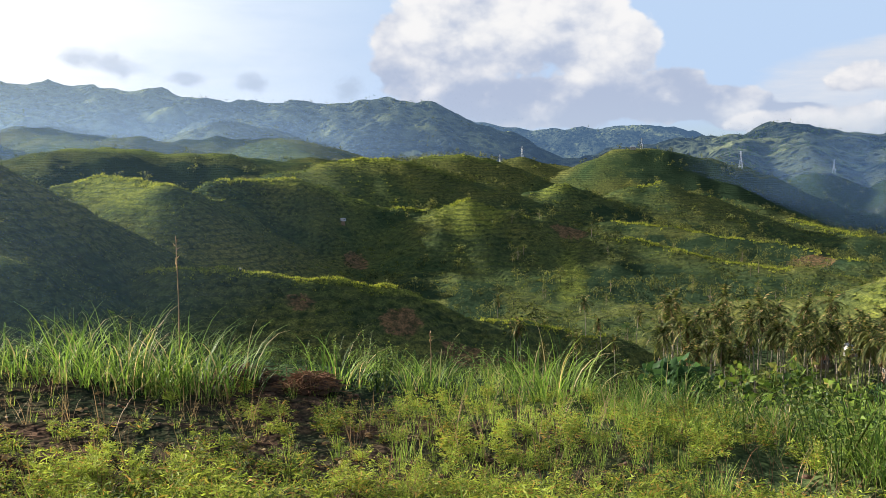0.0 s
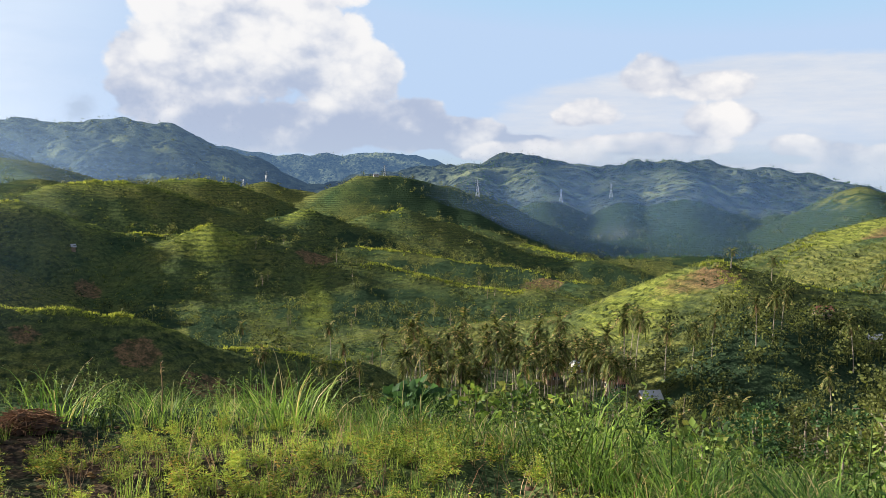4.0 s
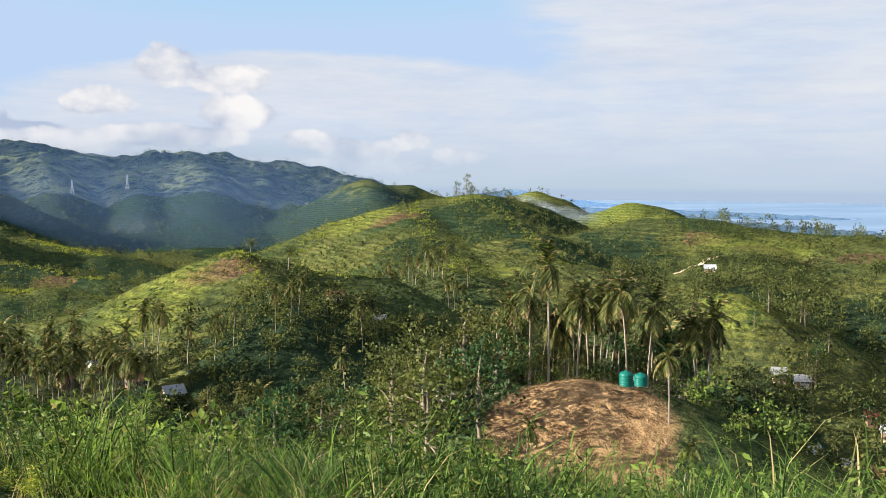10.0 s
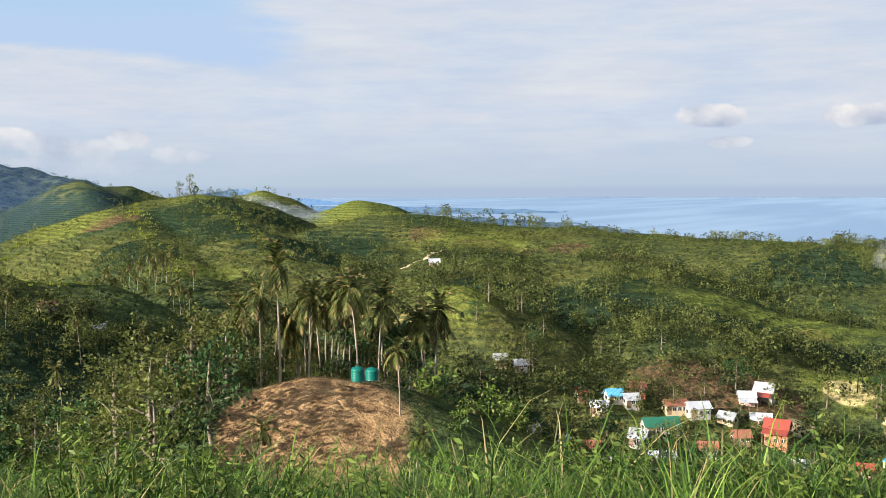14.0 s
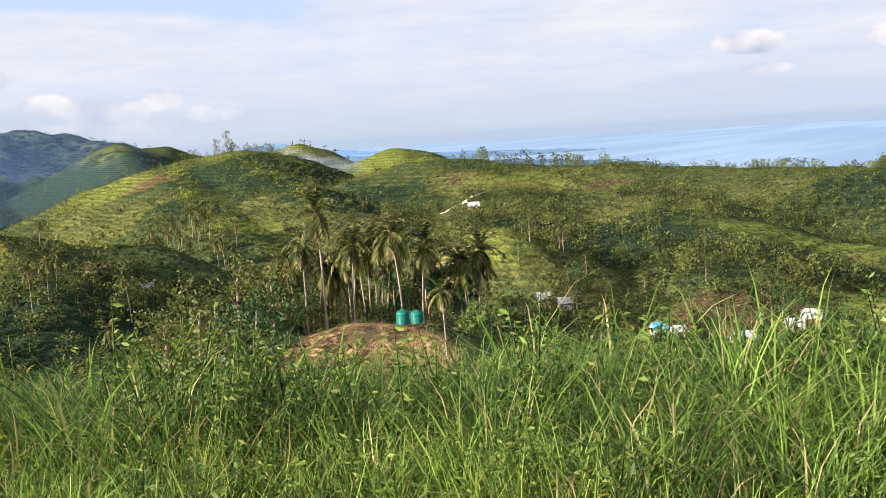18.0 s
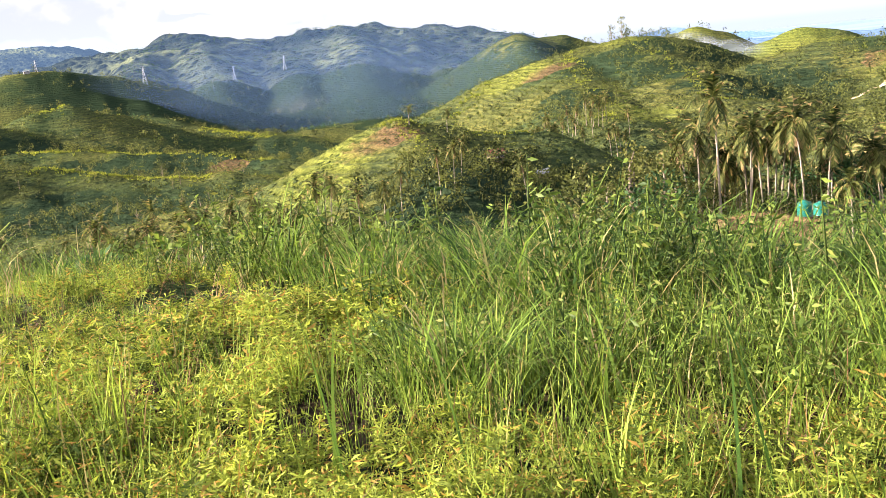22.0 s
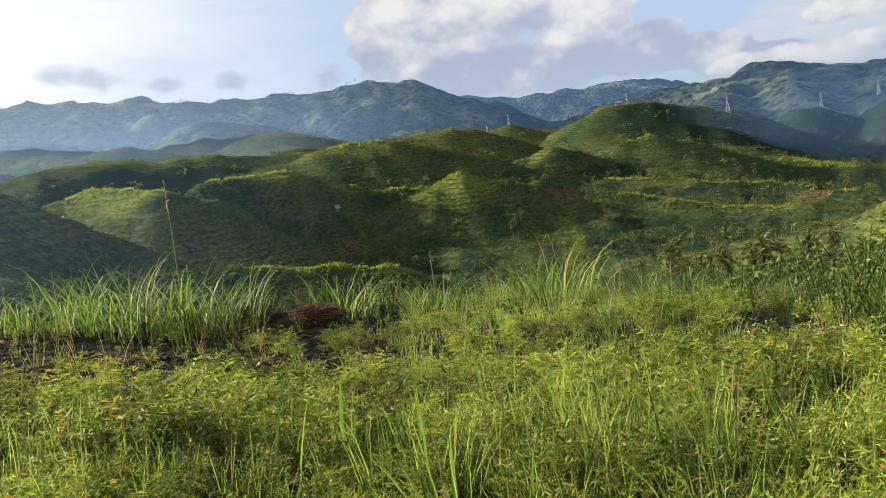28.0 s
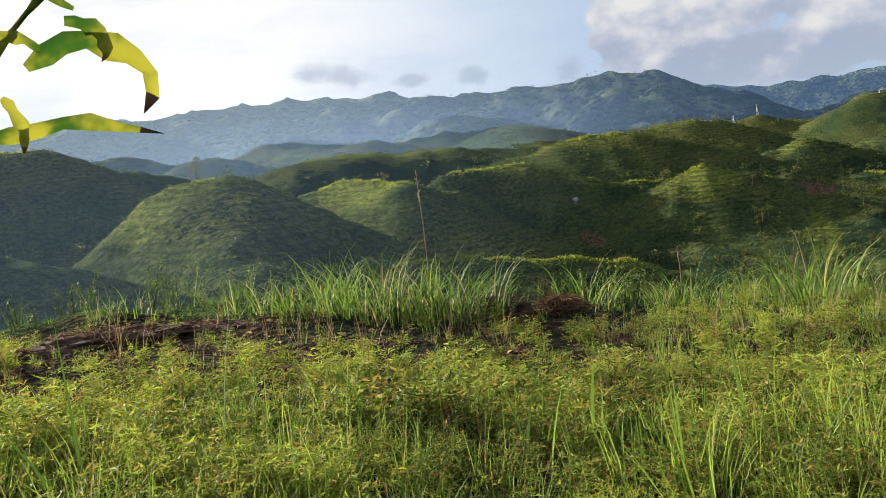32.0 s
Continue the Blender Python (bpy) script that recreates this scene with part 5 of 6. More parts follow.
def maize(az, dist, number):
    rng = np.random.RandomState(number)
    h = rng.uniform(1.6, 2.3)
    pieces = [tube([(0, 0, 0), (0.03, 0, h * 0.6), (0.05, 0.02, h)], [0.018, 0.014, 0.006], 4)]
    for k in range(9):
        pieces.append(blade(rng.uniform(0.4, 0.7), 0.05, rng.uniform(0.8, 2.2), rng, 4, lean=rng.uniform(0.2, 0.6), start=(0.03 * k / 9, 0, h * (0.3 + 0.07 * k))))
    thing = tagged(new("dry_stalk"), "withered reddish-brown maize stalk below the brow", "stalk", "withered maize stalks")
    part("stalk", mesh("stalk", *join(pieces), TWIG), thing)
    p = bearing(az, 0, dist)
    thing.location = (p.x, p.y, height(p.x, p.y) - 0.05)


for k in range(26):
    maize(-19.5 - 8.0 * ((k * 0.618) % 1.0), 17.5 + 4.0 * ((k * 0.37) % 1.0), k)


def near_branch():
    """A weed's leafy shoot close to the lens, with curled, yellowing leaves."""
    rng = np.random.RandomState(4)
    eye = Vector((-0.07, 0.29, 0))
    base = eye + bearing(42.5, 0.5, 0.72, 1.2)
    tip = eye + bearing(28.3, 15.0, 0.68, 1.2)
    thing = tagged(new("leafy_shoot"), "close leafy shoot with curled yellow-green leaves and brown tips", "shoot")
    pts = [tuple(base.lerp(tip, f) + Vector((0, 0, 0.03 * math.sin(f * 3.1)))) for f in np.linspace(0, 1, 8)]
    part("stem", mesh("stem", *tube(pts, [0.0042, 0.004, 0.0037, 0.0033, 0.003, 0.0026, 0.002, 0.001], 6), YELLOW, True), thing)
    right = Vector((0.82, 0.57, 0))

    def curled(start, length, width, turn, sag, label):
        v, t, p, d = [], [], Vector(start), turn
        for i in range(9):
            f = i / 8
            w = width * math.sin(math.pi * min(1, 0.12 + 0.88 * f)) ** 0.7 * (1 + 0.28 * math.sin(i * 2.2 + length * 300)) * (1 if i < 8 else 0.1)
            way = right * math.cos(d) + Vector((0, 0, math.sin(d)))
            side = right * -math.sin(d) + Vector((0, 0, math.cos(d)))
            back = Vector((-0.57, 0.82, 0))
            v += [p - side * w * 0.5 + back * w * 0.25, p + back * w * -0.05, p + side * w * 0.5 + back * w * 0.25]
            p = p + way * length / 8
            d -= sag / 8 * (0.5 + f) + 0.22 * math.sin(i * 1.7 + length * 200)
        for i in range(8):
            for j in (0, 1):
                a = i * 3 + j
                t += [(a, a + 1, a + 4), (a, a + 4, a + 3)]
        part("leaf", mesh("leaf", [tuple(q) for q in v], t, ([YELLOW, TWIG], [0] * 28 + [1] * 4), True), thing, label)

    for f, length, width, turn, sag in ((0.22, 0.15, 0.017, 0.35, 0.9), (0.40, 0.045, 0.013, -0.9, 1.2), (0.50, 0.135, 0.026, 0.55, 3.4), (0.56, 0.05, 0.012, 2.4, -1.8), (0.66, 0.05, 0.017, -0.1, 2.9),
                                        (0.80, 0.045, 0.012, 0.3, 1.6), (0.86, 0.04, 0.012, 2.7, -1.2), (0.33, 0.04, 0.012, -1.5, 0.6), (0.70, 0.07, 0.009, 2.6, -0.9), (0.75, 0.05, 0.010, 0.9, 2.0)):
        curled(base.lerp(tip, f), length * 0.9, width * 0.64, turn, sag, "curled yellow-green leaf with a brown tip")


YELLOW = leafy("yellowing_leaf", (0.024, 0.075, 0.010), (0.25, 0.25, 0.030), None, 0.42, 0.2, 0.5, True, 28.0, 0.1)
near_branch()

# ---------------------------------------------------------------- buildings and made things
def plain(name, colour, rough=0.6, dirt=0.35, scale=0.8, metal=0.0, ribs=0.0):
    """Painted wall or sheet roof with stains, and ribs across it where it is corrugated."""
    def build(n, p):
        stain = n.noise(n.vec("MULTIPLY", p, (1, 1, 0.4)), scale, 5.0, 0.6)
        c = n.mix(n.step(stain, 0.35, 0.75, 0.0, dirt), colour, tuple(v * 0.45 for v in colour))
        local = n.add("ShaderNodeTexCoord").outputs["Object"]
        split = n.add("ShaderNodeSeparateXYZ")
        n.put(split.inputs[0], local)
        h = n.math("SINE", n.math("MULTIPLY", split.outputs[0], 22.0)) if ribs else stain
        return c, h, ribs if ribs else 0.01
    return surface(name, build, rough, 0.4 if ribs else 0.2)


ROOFS = {"white": plain("white_sheet_roof", (0.27, 0.285, 0.31), 0.6, 0.5, 0.6, 0, 0.008), "grey": plain("grey_sheet_roof", (0.36, 0.38, 0.42), 0.45, 0.4, 0.7, 0, 0.008),
         "green": plain("green_sheet_roof", (0.02, 0.11, 0.07), 0.4, 0.2, 0.7, 0, 0.008), "red": plain("red_sheet_roof", (0.24, 0.05, 0.035), 0.45, 0.3, 0.7, 0, 0.008),
         "rust": plain("rusty_sheet_roof", (0.24, 0.10, 0.06), 0.7, 0.6, 0.9, 0, 0.008), "blue": plain("blue_tarpaulin", (0.10, 0.36, 0.62), 0.4, 0.3, 1.2, 0, 0.02)}
WALLS = {"white": plain("white_wall", (0.30, 0.29, 0.275), 0.7, 0.6), "cream": plain("cream_wall", (0.38, 0.31, 0.20)), "yellow": plain("yellow_wall", (0.78, 0.55, 0.10), 0.6, 0.2),
         "block": plain("bare_block_wall", (0.34, 0.32, 0.29)), "wood": plain("weathered_board_wall", (0.20, 0.14, 0.09), 0.85, 0.6, 2.0), "red": plain("red_brown_wall", (0.40, 0.16, 0.09)),
         "pink": plain("pale_pink_wall", (0.62, 0.42, 0.36))}
DARK = plain("window_glass", (0.03, 0.035, 0.04), 0.15, 0.1)
FRAME = plain("window_frame", (0.55, 0.53, 0.48), 0.6, 0.3)
PLASTIC = plain("green_plastic", (0.006, 0.11, 0.09), 0.35, 0.25, 1.5)
STEELS = plain("tower_steel", (0.26, 0.28, 0.31), 0.5, 0.3)
ROADS = surface("dirt_road", lambda n, p: (n.mix(n.noise(p, 0.6, 5.0), (0.42, 0.32, 0.20), (0.62, 0.52, 0.38)), n.noise(p, 2.0, 4.0), 0.05), 0.95, 0.05)


def box(name, lo, hi, material, parent, bevel=0.02, label=""):
    bm = bmesh.new()
    bmesh.ops.create_cube(bm, size=1)
    for v in bm.verts:
        v.co = Vector([lo[i] + (v.co[i] + 0.5) * (hi[i] - lo[i]) for i in range(3)])
    if bevel:
        bmesh.ops.bevel(bm, geom=bm.edges[:], offset=bevel, segments=1, affect="EDGES")
    me = bpy.data.meshes.new(name)
    bm.to_mesh(me)
    bm.free()
    me.materials.append(material)
    return part(name, me, parent, label)


def slab(name, corners, thick, material, parent):
    """A roof sheet: four corners, pushed down by its thickness."""
    bm = bmesh.new()
    top = [bm.verts.new(c) for c in corners]
    low = [bm.verts.new((c[0], c[1], c[2] - thick)) for c in corners]
    bm.faces.new(top), bm.faces.new(low[::-1])
    for i in range(4):
        bm.faces.new((top[i], low[i], low[(i + 1) % 4], top[(i + 1) % 4]))
    bmesh.ops.recalc_face_normals(bm, faces=bm.faces)
    me = bpy.data.meshes.new(name)
    bm.to_mesh(me)
    bm.free()
    me.materials.append(material)
    return part(name, me, parent)


def meet(az, el):
    """Where the line of sight at this bearing meets the ground."""
    d = np.arange(150.0 if az < -60 else 40.0, 1500.0, 1.0)
    x, y = -np.sin(radians(az)) * d, np.cos(radians(az)) * d
    z = land(x, y)
    below = np.nonzero(z > 1.75 + d * math.tan(radians(el)))[0]
    i = below[0] if len(below) else int(np.argmin(np.abs(z - 1.75 - d * math.tan(radians(el)))))
    return Vector((x[i], y[i], z[i]))


def house(az, el, turn, wide, deep, tall, roof, wall, label, rise=1.0, doors=1, windows=3, lean_to=None, storeys=1, dist=None):
    """A small house: four walls, gable, two roof sheets, doors and windows on the side towards the viewpoint."""
    p = meet(az, el) if dist is None else bearing(az, 0, dist)
    p.z = height(p.x, p.y)
    wide, deep, tall = wide * 0.54, deep * 0.54, tall * 0.66
    h = tall * storeys
    thing = tagged(new("house"), label, "house", "village houses")
    m, r = WALLS[wall], ROOFS[roof]
    w, d, t = wide / 2, deep / 2, 0.15
    box("wall", (-w, -d, -2.0), (w, -d + t, h), m, thing), box("wall", (-w, d - t, -2.0), (w, d, h), m, thing)
    box("wall", (-w, -d + t + 0.003, -2.0), (-w + t, d - t - 0.003, h), m, thing), box("wall", (w - t, -d + t + 0.003, -2.0), (w, d - t - 0.003, h), m, thing)
    if rise:
        for s in (-1, 1):
            bm = bmesh.new()
            a = [bm.verts.new((s * (w - 0.02), -d, h)), bm.verts.new((s * (w - 0.02), d, h)), bm.verts.new((s * (w - 0.02), 0, h + rise))]
            bm.faces.new(a)
            out = bmesh.ops.extrude_face_region(bm, geom=bm.faces[:])["geom"]
            for v in out:
                if isinstance(v, bmesh.types.BMVert):
                    v.co.x -= s * 0.12
            bmesh.ops.recalc_face_normals(bm, faces=bm.faces)
            me = bpy.data.meshes.new("gable")
            bm.to_mesh(me)
            bm.free()
            me.materials.append(m)
            part("gable", me, thing)
        o, k = 0.35, rise / d
        for s in (-1, 1):
            slab("roof", [(-w - o, 0, h + rise + 0.1), (w + o, 0, h + rise + 0.1), (w + o, s * (d + o), h + 0.1 - o * k), (-w - o, s * (d + o), h + 0.1 - o * k)], 0.06, r, thing)
    else:
        box("roof", (-w - 0.15, -d - 0.15, h + 0.004), (w + 0.15, d + 0.15, h + 0.18), r, thing)
    for level in range(storeys):
        z0 = level * tall
        for k in range(windows):
            x = -w + wide * (k + 0.5) / windows
            if level == 0 and k < doors:
                box("door", (x - 0.45, -d - 0.05, 0.02), (x + 0.45, -d + 0.02, min(1.9, tall - 0.15)), WALLS["wood"], thing, 0.01)
                continue
            f = box("window", (x - 0.42, -d - 0.06, z0 + 0.75), (x + 0.42, -d + 0.01, z0 + 1.6), FRAME, thing, 0.01)
            box("pane", (x - 0.36, -d - 0.075, z0 + 0.81), (x - 0.03, -d - 0.04, z0 + 1.54), DARK, f, 0), box("pane", (x + 0.03, -d - 0.075, z0 + 0.81), (x + 0.36, -d - 0.04, z0 + 1.54), DARK, f, 0)
        for s in (-1, 1):
            f = box("window", (s * w - 0.05, -0.5, z0 + 0.75), (s * w + 0.05, 0.5, z0 + 1.6), FRAME, thing, 0.01)
            box("pane", (s * w - 0.065, -0.42, z0 + 0.81), (s * w + 0.065, 0.42, z0 + 1.54), DARK, f, 0)
    if lean_to:
        q = ROOFS[lean_to]
        slab("porch_roof", [(-w - 0.2, -d - 0.02, h - 0.25), (w + 0.2, -d - 0.02, h - 0.25), (w + 0.2, -d - 2.2, h - 0.85), (-w - 0.2, -d - 2.2, h - 0.85)], 0.05, q, thing)
        for x in (-w, 0, w):
            box("post", (x - 0.06, -d - 2.05, -2.0), (x + 0.06, -d - 1.93, h - 0.8), WALLS["wood"], thing, 0.01)
    thing.matrix_world = Matrix.Translation(p) @ Matrix.Rotation(radians(az + turn), 4, "Z")
    return thing


house(-69.1, -12.6, 25, 6, 5, 2.7, "blue", "block", "block house under a bright blue tarpaulin roof", 1.1)
house(-70.4, -12.2, 15, 6, 5, 3.2, "rust", "red", "unfinished red-brown house with a rusty frame roof", 1.0)
house(-70.1, -12.9, 20, 5, 5, 2.6, "grey", "block", "low grey house with a sheet roof", 1.0)
house(-68.3, -13.3, -10, 6, 5, 2.6, "grey", "cream", "cream house with a grey sheet roof", 1.0)
house(-67.2, -12.6, 30, 4, 4, 2.5, "red", "wood", "small hut with a red roof among trees", 0.9)
house(-71.8, -14.2, 22, 13, 6, 2.7, "green", "white", "long white building with a green sheet roof", 1.3, 2, 7)
house(-72.6, -13.2, 20, 8, 6, 3.0, "rust", "cream", "cream house with arched windows", 0.9, 1, 4)
house(-73.9, -13.2, 25, 8, 6, 3.2, "grey", "white", "white house with a long grey sheet roof", 1.0)
house(-64.4, -14.8, 40, 4, 3.4, 2.2, "white", "block", "hut with a white sheet roof among palms", 1.0)
house(-63.2, -13.9, 0, 3, 3, 2.6, "grey", "block", "pale block hut half hidden by trees", 0.8)
house(-66.2, -15.3, 10, 4, 3.5, 2.3, "white", "white", "small house with a white sheet roof", 0.9)
house(-67.7, -15.6, 10, 7, 5, 2.6, "rust", "wood", "house with a dark red rusty roof", 1.1)
house(-68.4, -16.3, 30, 6, 4, 2.5, "white", "block", "low house with a pale crooked sheet roof", 0.8)
house(-70.6, -15.0, -20, 6, 5, 3.0, "white", "white", "white gabled house with a pale green-white roof", 1.4)
house(-71.9, -16.0, 15, 9, 5, 2.6, "grey", "block", "long low house under a dark grey roof", 1.0)
house(-77.6, -12.0, -15, 7, 6, 3.0, "white", "white", "white house with a white and red gable roof", 1.5, 1, 3, "red")
house(-76.6, -12.4, 10, 6, 4, 2.6, "grey", "pink", "pink-walled house with a sheet porch", 0.9, 1, 3, "grey")
house(-77.4, -13.6, 5, 7, 5, 2.6, "grey", "cream", "house with a pale grey sheet roof", 1.0)
house(-78.3, -14.5, -10, 8, 6, 2.8, "red", "red", "red-roofed house with a porch", 1.3, 1, 3, "red", 2)
house(-76.3, -14.7, 20, 6, 5, 2.6, "rust", "wood", "weathered house with a rusty roof", 1.0)
house(-75.6, -13.6, -25, 6, 5, 2.6, "white", "cream", "cream house with a white roof", 1.0)
house(-79.6, -16.0, 0, 8, 5, 2.6, "grey", "wood", "long hut with a worn grey roof", 1.0)
house(-82.8, -15.8, 10, 6, 5, 2.6, "red", "pink", "pink house with a small red roof", 1.0)
house(-84.4, -16.0, -8, 6.5, 6, 3.3, "blue", "yellow", "tall bright yellow building with a flat roof", 0, 1, 3, None, 2)
house(-83.6, -17.0, 12, 8, 5, 2.4, "grey", "white", "low white house with a grey-brown roof", 1.0)
house(-74.5, -15.4, 10, 6, 5, 2.6, "rust", "block", "block house with a rusty sheet roof", 1.0)
house(-62.4, -10.7, 10, 4.5, 4, 2.4, "white", "cream", "pale hillside house with a white roof", 1.0)
house(-63.6, -10.9, 15, 5, 3.5, 2.3, "grey", "white", "white hillside house with a grey roof", 0.9)
house(-58.5, -4.8, 5, 7, 5, 2.8, "grey", "wood", "farmhouse with a pale sheet roof on the hillside", 1.2, 1, 4)
house(-27.3, -12.4, 25, 6.5, 5, 2.7, "white", "cream", "valley house with a white and red sheet roof", 1.2, 1, 3)
house(-25.3, -11.6, 20, 7, 5, 2.6, "rust", "wood", "valley house with a brown rusty roof", 1.0)
house(-21.6, -11.3, 30, 6, 5, 2.6, "rust", "wood", "dark wooden hut in the palm grove", 1.0)
house(-23.2, -10.6, 30, 5, 5, 2.6, "grey", "white", "small white hut in the palm grove", 1.0)
house(-36.6, -6.9, 20, 7, 5, 2.6, "rust", "wood", "wooden hut with a red-brown roof on the hillside", 1.0)
house(-39.3, -8.2, 10, 4.5, 3.5, 2.2, "white", "wood", "hut with a white sheet roof among trees", 0.8)
house(5.9, -3.5, 20, 2.6, 2.2, 1.9, "white", "wood", "tiny hut with a white roof on the dark hillside", 0.7)
house(-11.1, 0.86, 10, 9, 5, 2.2, "white", "white", "long white house on the green hilltop", 0.7, 1, 5, None, 1, 936)
house(-85.5, -4.9, 10, 7, 5, 2.6, "white", "white", "white house on the far slope", 1.0)
house(-88.0, -5.2, 10, 7, 5, 2.6, "grey", "pink", "house on the far slope", 1.0)


def water_tank(az, dist, tall=1.5, wide=0.62):
    """A ribbed plastic tank with a domed lid on a block base."""
    p = bearing(az, 0, dist)
    thing = tagged(new("water_tank"), "round green plastic water tank behind the dry mound", "water tank", "water tanks")
    prof = [(wide, 0.0)]
    for k in range(5):
        z0 = 0.05 + k * (tall - 0.2) / 5
        prof += [(wide, z0), (wide * 0.955, z0 + 0.03), (wide, z0 + 0.06)]
    prof += [(wide, tall - 0.1), (wide * 0.8, tall + 0.06), (wide * 0.35, tall + 0.14), (0.02, tall + 0.15)]
    v, t = tube([(0, 0, 0.02 + z) for _, z in prof], [r for r, _ in prof], 28)
    part("body", mesh("body", v, t, PLASTIC), thing)
    part("lid", mesh("lid", *tube([(0, 0, tall + 0.12), (0, 0, tall + 0.22), (0, 0, tall + 0.24)], [wide * 0.36, wide * 0.36, 0.01], 20), PLASTIC), thing)
    box("base", (-0.62, -0.62, -0.6), (0.62, 0.62, 0.02), WALLS["wood"], thing)
    thing.location = (p.x, p.y, height(p.x, p.y))


water_tank(-53.9, 85, 1.15, 0.6)
water_tank(-54.75, 88, 1.15, 0.6)


def pylon(az, dist, tall):
    """A lattice power tower with three pairs of arms."""
    p = bearing(az, 0, dist)
    thing = tagged(new("power_pylon"), "grey steel lattice power pylon on a far hill", "pylon", "power pylons")
    rods = []
    base, neck = tall * 0.11, tall * 0.022
    levels = [0, 0.22, 0.42, 0.58, 0.72, 0.84, 0.94, 1.0]
    thick = max(0.1, dist * 0.00011)
    def corner(k, f):
        w = base + (neck - base) * min(1, f / 0.72)
        return Vector((w * (1, -1, -1, 1)[k], w * (1, 1, -1, -1)[k], tall * f))
    for k in range(4):
        part("leg", mesh("leg", *tube([corner(k, f) - Vector((0, 0, 1.0 if f == 0 else 0)) for f in levels], [thick] * len(levels), 4), STEELS), thing)
        for a, b in zip(levels, levels[1:]):
            rods += [tube([corner(k, a), corner((k + 1) % 4, b)], [thick * 0.6] * 2, 3), tube([corner((k + 1) % 4, a), corner(k, b)], [thick * 0.6] * 2, 3)]
    part("bracing", mesh("bracing", *join(rods), STEELS), thing)
    for f in (0.72, 0.84, 0.95):
        for s in (-1, 1):
            part("arm", mesh("arm", *join([tube([(0, 0, tall * f), (s * tall * 0.17, 0, tall * (f + 0.01))], [thick, thick * 0.5], 4), tube([(0, 0, tall * (f + 0.045)), (s * tall * 0.17, 0, tall * (f + 0.01))], [thick * 0.7, thick * 0.4], 4)]), STEELS), thing)
    thing.location, thing.rotation_euler = (p.x, p.y, height(p.x, p.y)), (0, 0, radians(az + 15))


for az, dist, tall in ((-3.4, 1010, 15), (-4.7, 1000, 15), (-11.6, 958, 15), (-17.1, 945, 17), (-22.0, 1220, 17), (-24.9, 1260, 18)):
    pylon(az, dist, tall)


def track(points, wide):
    """A dirt track laid on the slope."""
    v, t = [], []
    pts = [bearing(a, 0, d) for a, d in points]
    fine = [pts[i].lerp(pts[i + 1], k / 8) for i in range(len(pts) - 1) for k in range(8)] + [pts[-1]]
    for i, p in enumerate(fine):
        way = (fine[min(i + 1, len(fine) - 1)] - fine[max(i - 1, 0)]).normalized()
        side = Vector((-way.y, way.x, 0)) * wide / 2 * (1 + 0.2 * math.sin(i * 1.7))
        for q in (p - side, p + side):
            v.append((q.x, q.y, height(q.x, q.y) + 0.35))
        if i:
            a = 2 * i
            t += [(a - 2, a - 1, a + 1), (a - 2, a + 1, a)]
    tagged(new("dirt_road", mesh("dirt_road", v, t, ROADS)), "pale dirt track on the green slope", "road", kind="structure")


track([(-56.6, 372), (-57.6, 385), (-58.3, 396), (-59.2, 400)], 2.6)
track([(-72, 182), (-75, 176), (-78, 178), (-80, 184)], 3.0)


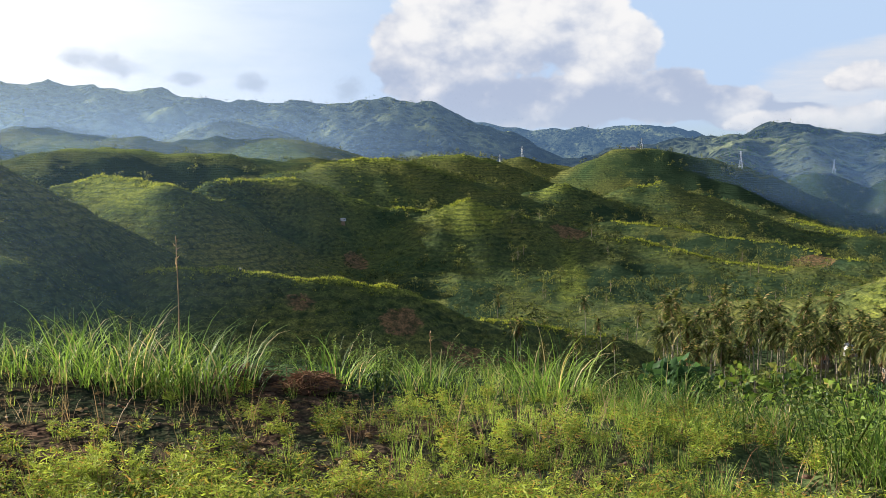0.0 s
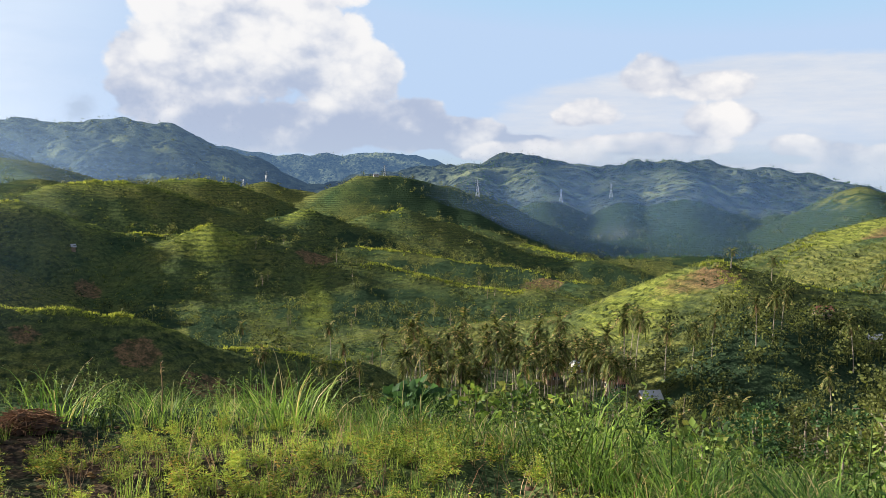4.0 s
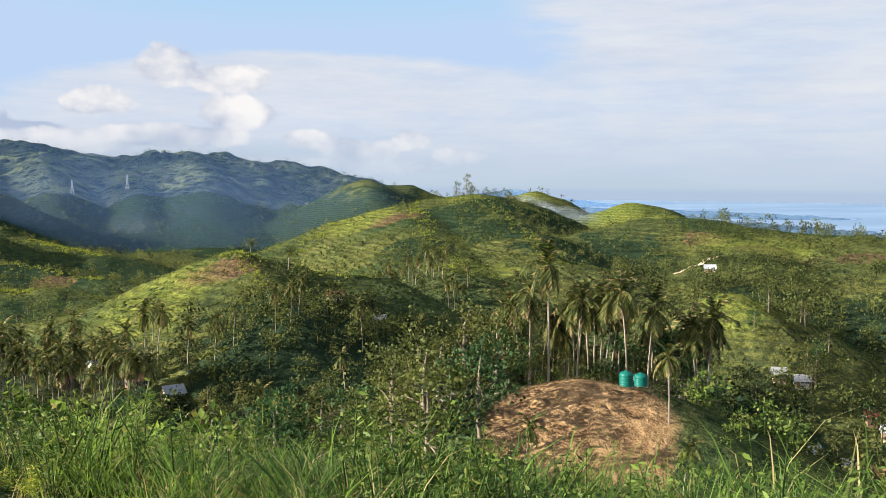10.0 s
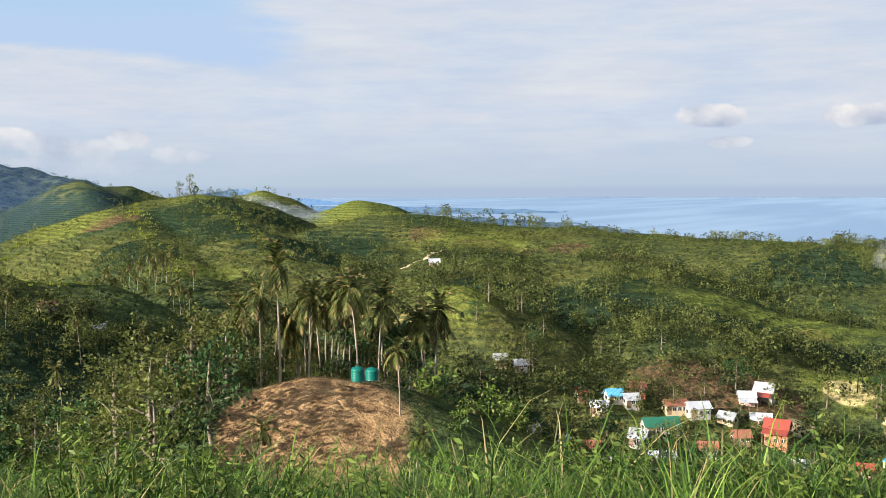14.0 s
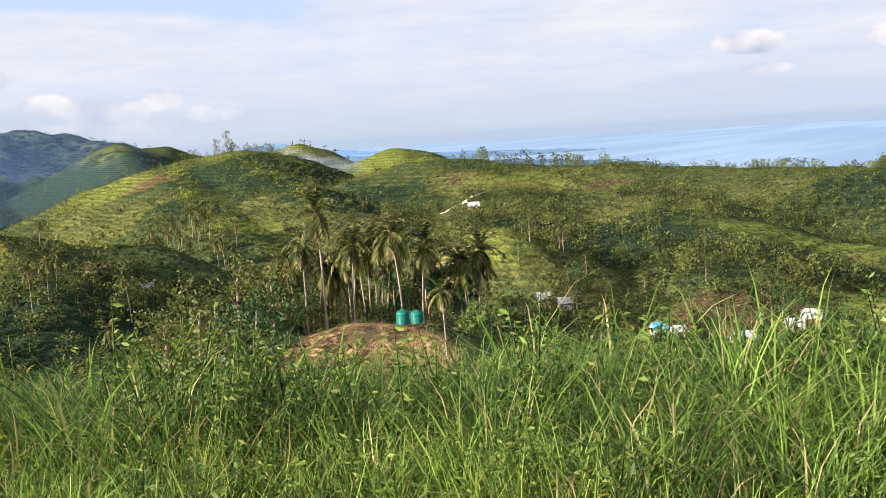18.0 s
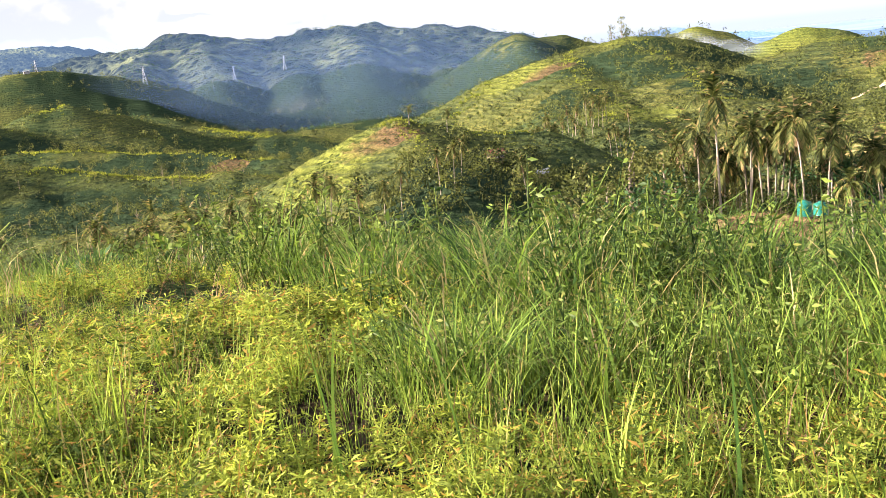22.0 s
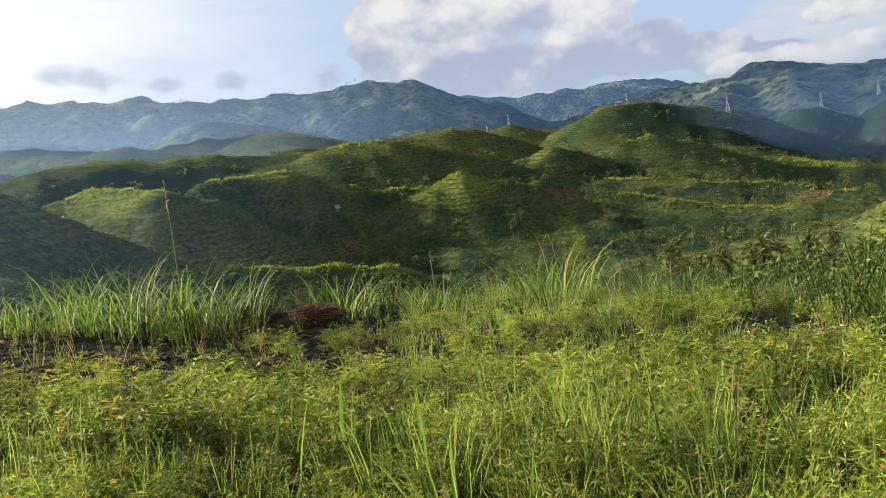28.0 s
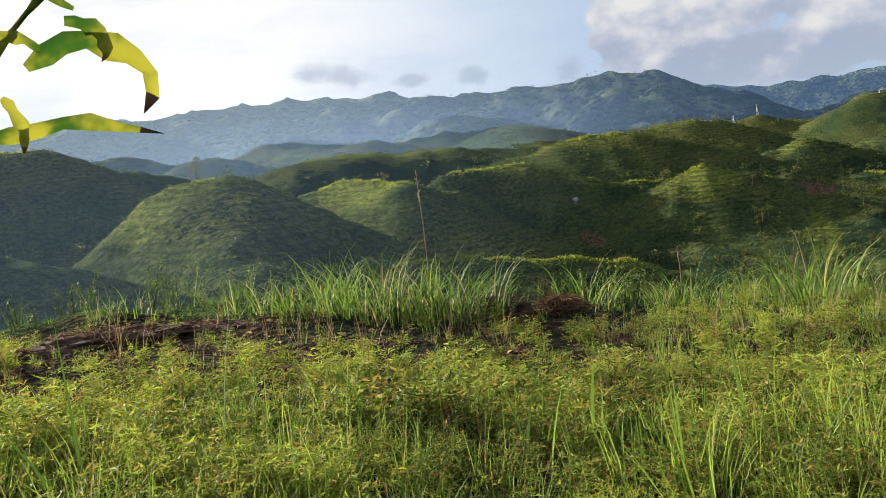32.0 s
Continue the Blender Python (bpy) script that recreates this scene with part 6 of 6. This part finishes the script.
def smoke_or_haze(name, label, az, el, dist, wide, tall, amount, lean, seed, torn_by=0.9, tone=(0.80, 0.84, 0.90, 1)):
    """Thin drifting smoke, and stand-ins for hazy air: a few soft sheets one behind the other, thick in the middle and
    torn at the rim.
    """
    mat = bpy.data.materials.new(name)
    mat.use_nodes = True
    n = Nodes(mat.node_tree)
    local = n.add("ShaderNodeTexCoord").outputs["Object"]
    split = n.add("ShaderNodeSeparateXYZ")
    n.put(split.inputs[0], local)
    x = n.math("SUBTRACT", n.math("DIVIDE", split.outputs[0], wide), n.math("MULTIPLY", n.math("DIVIDE", split.outputs[2], tall), lean))
    zz = n.math("DIVIDE", split.outputs[2], tall)
    joined = n.add("ShaderNodeCombineXYZ")
    n.put(joined.inputs[0], x), n.put(joined.inputs[2], zz), n.put(joined.inputs[1], seed * 3.7)
    torn = n.noise(joined.outputs[0], 2.6, 6.0, 0.6)
    far = n.math("SQRT", n.math("ADD", n.math("POWER", x, 2.0), n.math("POWER", zz, 2.0)))
    thick = n.math("MULTIPLY", n.step(n.math("ADD", far, n.math("MULTIPLY", n.math("SUBTRACT", torn, 0.5), torn_by)), 0.1, 0.9, 1.0, 0.0), amount)
    thick = n.math("MULTIPLY", thick, n.step(far, 0.7, 0.98, 1.0, 0.0))
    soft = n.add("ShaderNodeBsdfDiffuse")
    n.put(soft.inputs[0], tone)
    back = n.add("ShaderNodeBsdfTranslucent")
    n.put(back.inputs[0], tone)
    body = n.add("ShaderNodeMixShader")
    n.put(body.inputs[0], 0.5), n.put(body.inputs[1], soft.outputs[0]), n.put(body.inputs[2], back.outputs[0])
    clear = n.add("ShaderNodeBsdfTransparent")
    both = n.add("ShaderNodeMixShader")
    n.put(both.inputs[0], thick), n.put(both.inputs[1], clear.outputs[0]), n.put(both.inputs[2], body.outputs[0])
    out = n.add("ShaderNodeOutputMaterial")
    n.put(out.inputs[0], both.outputs[0])
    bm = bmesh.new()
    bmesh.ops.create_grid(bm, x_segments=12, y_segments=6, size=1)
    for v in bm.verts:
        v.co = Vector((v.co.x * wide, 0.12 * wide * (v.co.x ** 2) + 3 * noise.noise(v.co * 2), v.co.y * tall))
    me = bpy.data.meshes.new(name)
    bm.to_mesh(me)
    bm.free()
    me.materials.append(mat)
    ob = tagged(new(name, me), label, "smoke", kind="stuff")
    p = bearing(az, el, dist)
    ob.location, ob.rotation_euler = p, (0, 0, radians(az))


smoke_or_haze("smoke", "white smoke drifting between the far hills", -48.2, -1.1, 690, 24, 12, 0.42, -0.6, 1, 0.9, (0.52, 0.58, 0.68, 1))
smoke_or_haze("smoke", "white smoke drifting between the far hills", -50.0, -1.6, 700, 38, 9, 0.42, -0.4, 2, 0.9, (0.48, 0.56, 0.68, 1))
smoke_or_haze("smoke", "thin blue smoke over the wooded valley", -25.3, -2.6, 1000, 42, 22, 0.14, 0.3, 3)
smoke_or_haze("smoke", "thin smoke rising from the far slope", -83.7, -4.0, 400, 7, 9, 0.14, 0.3, 4)
# sheets added to imitate air haze and sun glare; no smoke hangs here
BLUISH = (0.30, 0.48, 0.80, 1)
smoke_or_haze("haze_sheet", "bluish translucent sheet added as air haze before the mountains", -27, -1.2, 860, 280, 80, 0.33, 0.0, 5, 0.35, BLUISH)
smoke_or_haze("haze_sheet", "bluish translucent sheet added as air haze over the valley hills", 26, 0.5, 1190, 1000, 190, 0.09, 0.0, 6, 0.2, BLUISH)
smoke_or_haze("haze_sheet", "bluish translucent sheet added as air haze over the valley hills", 22, 1.0, 850, 460, 70, 0.12, 0.0, 8, 0.2, BLUISH)
smoke_or_haze("haze_sheet", "bluish translucent sheet added as haze and glare before the near hills", 37, -2.0, 70, 60, 20, 0.035, 0.0, 7, 0.1, BLUISH)
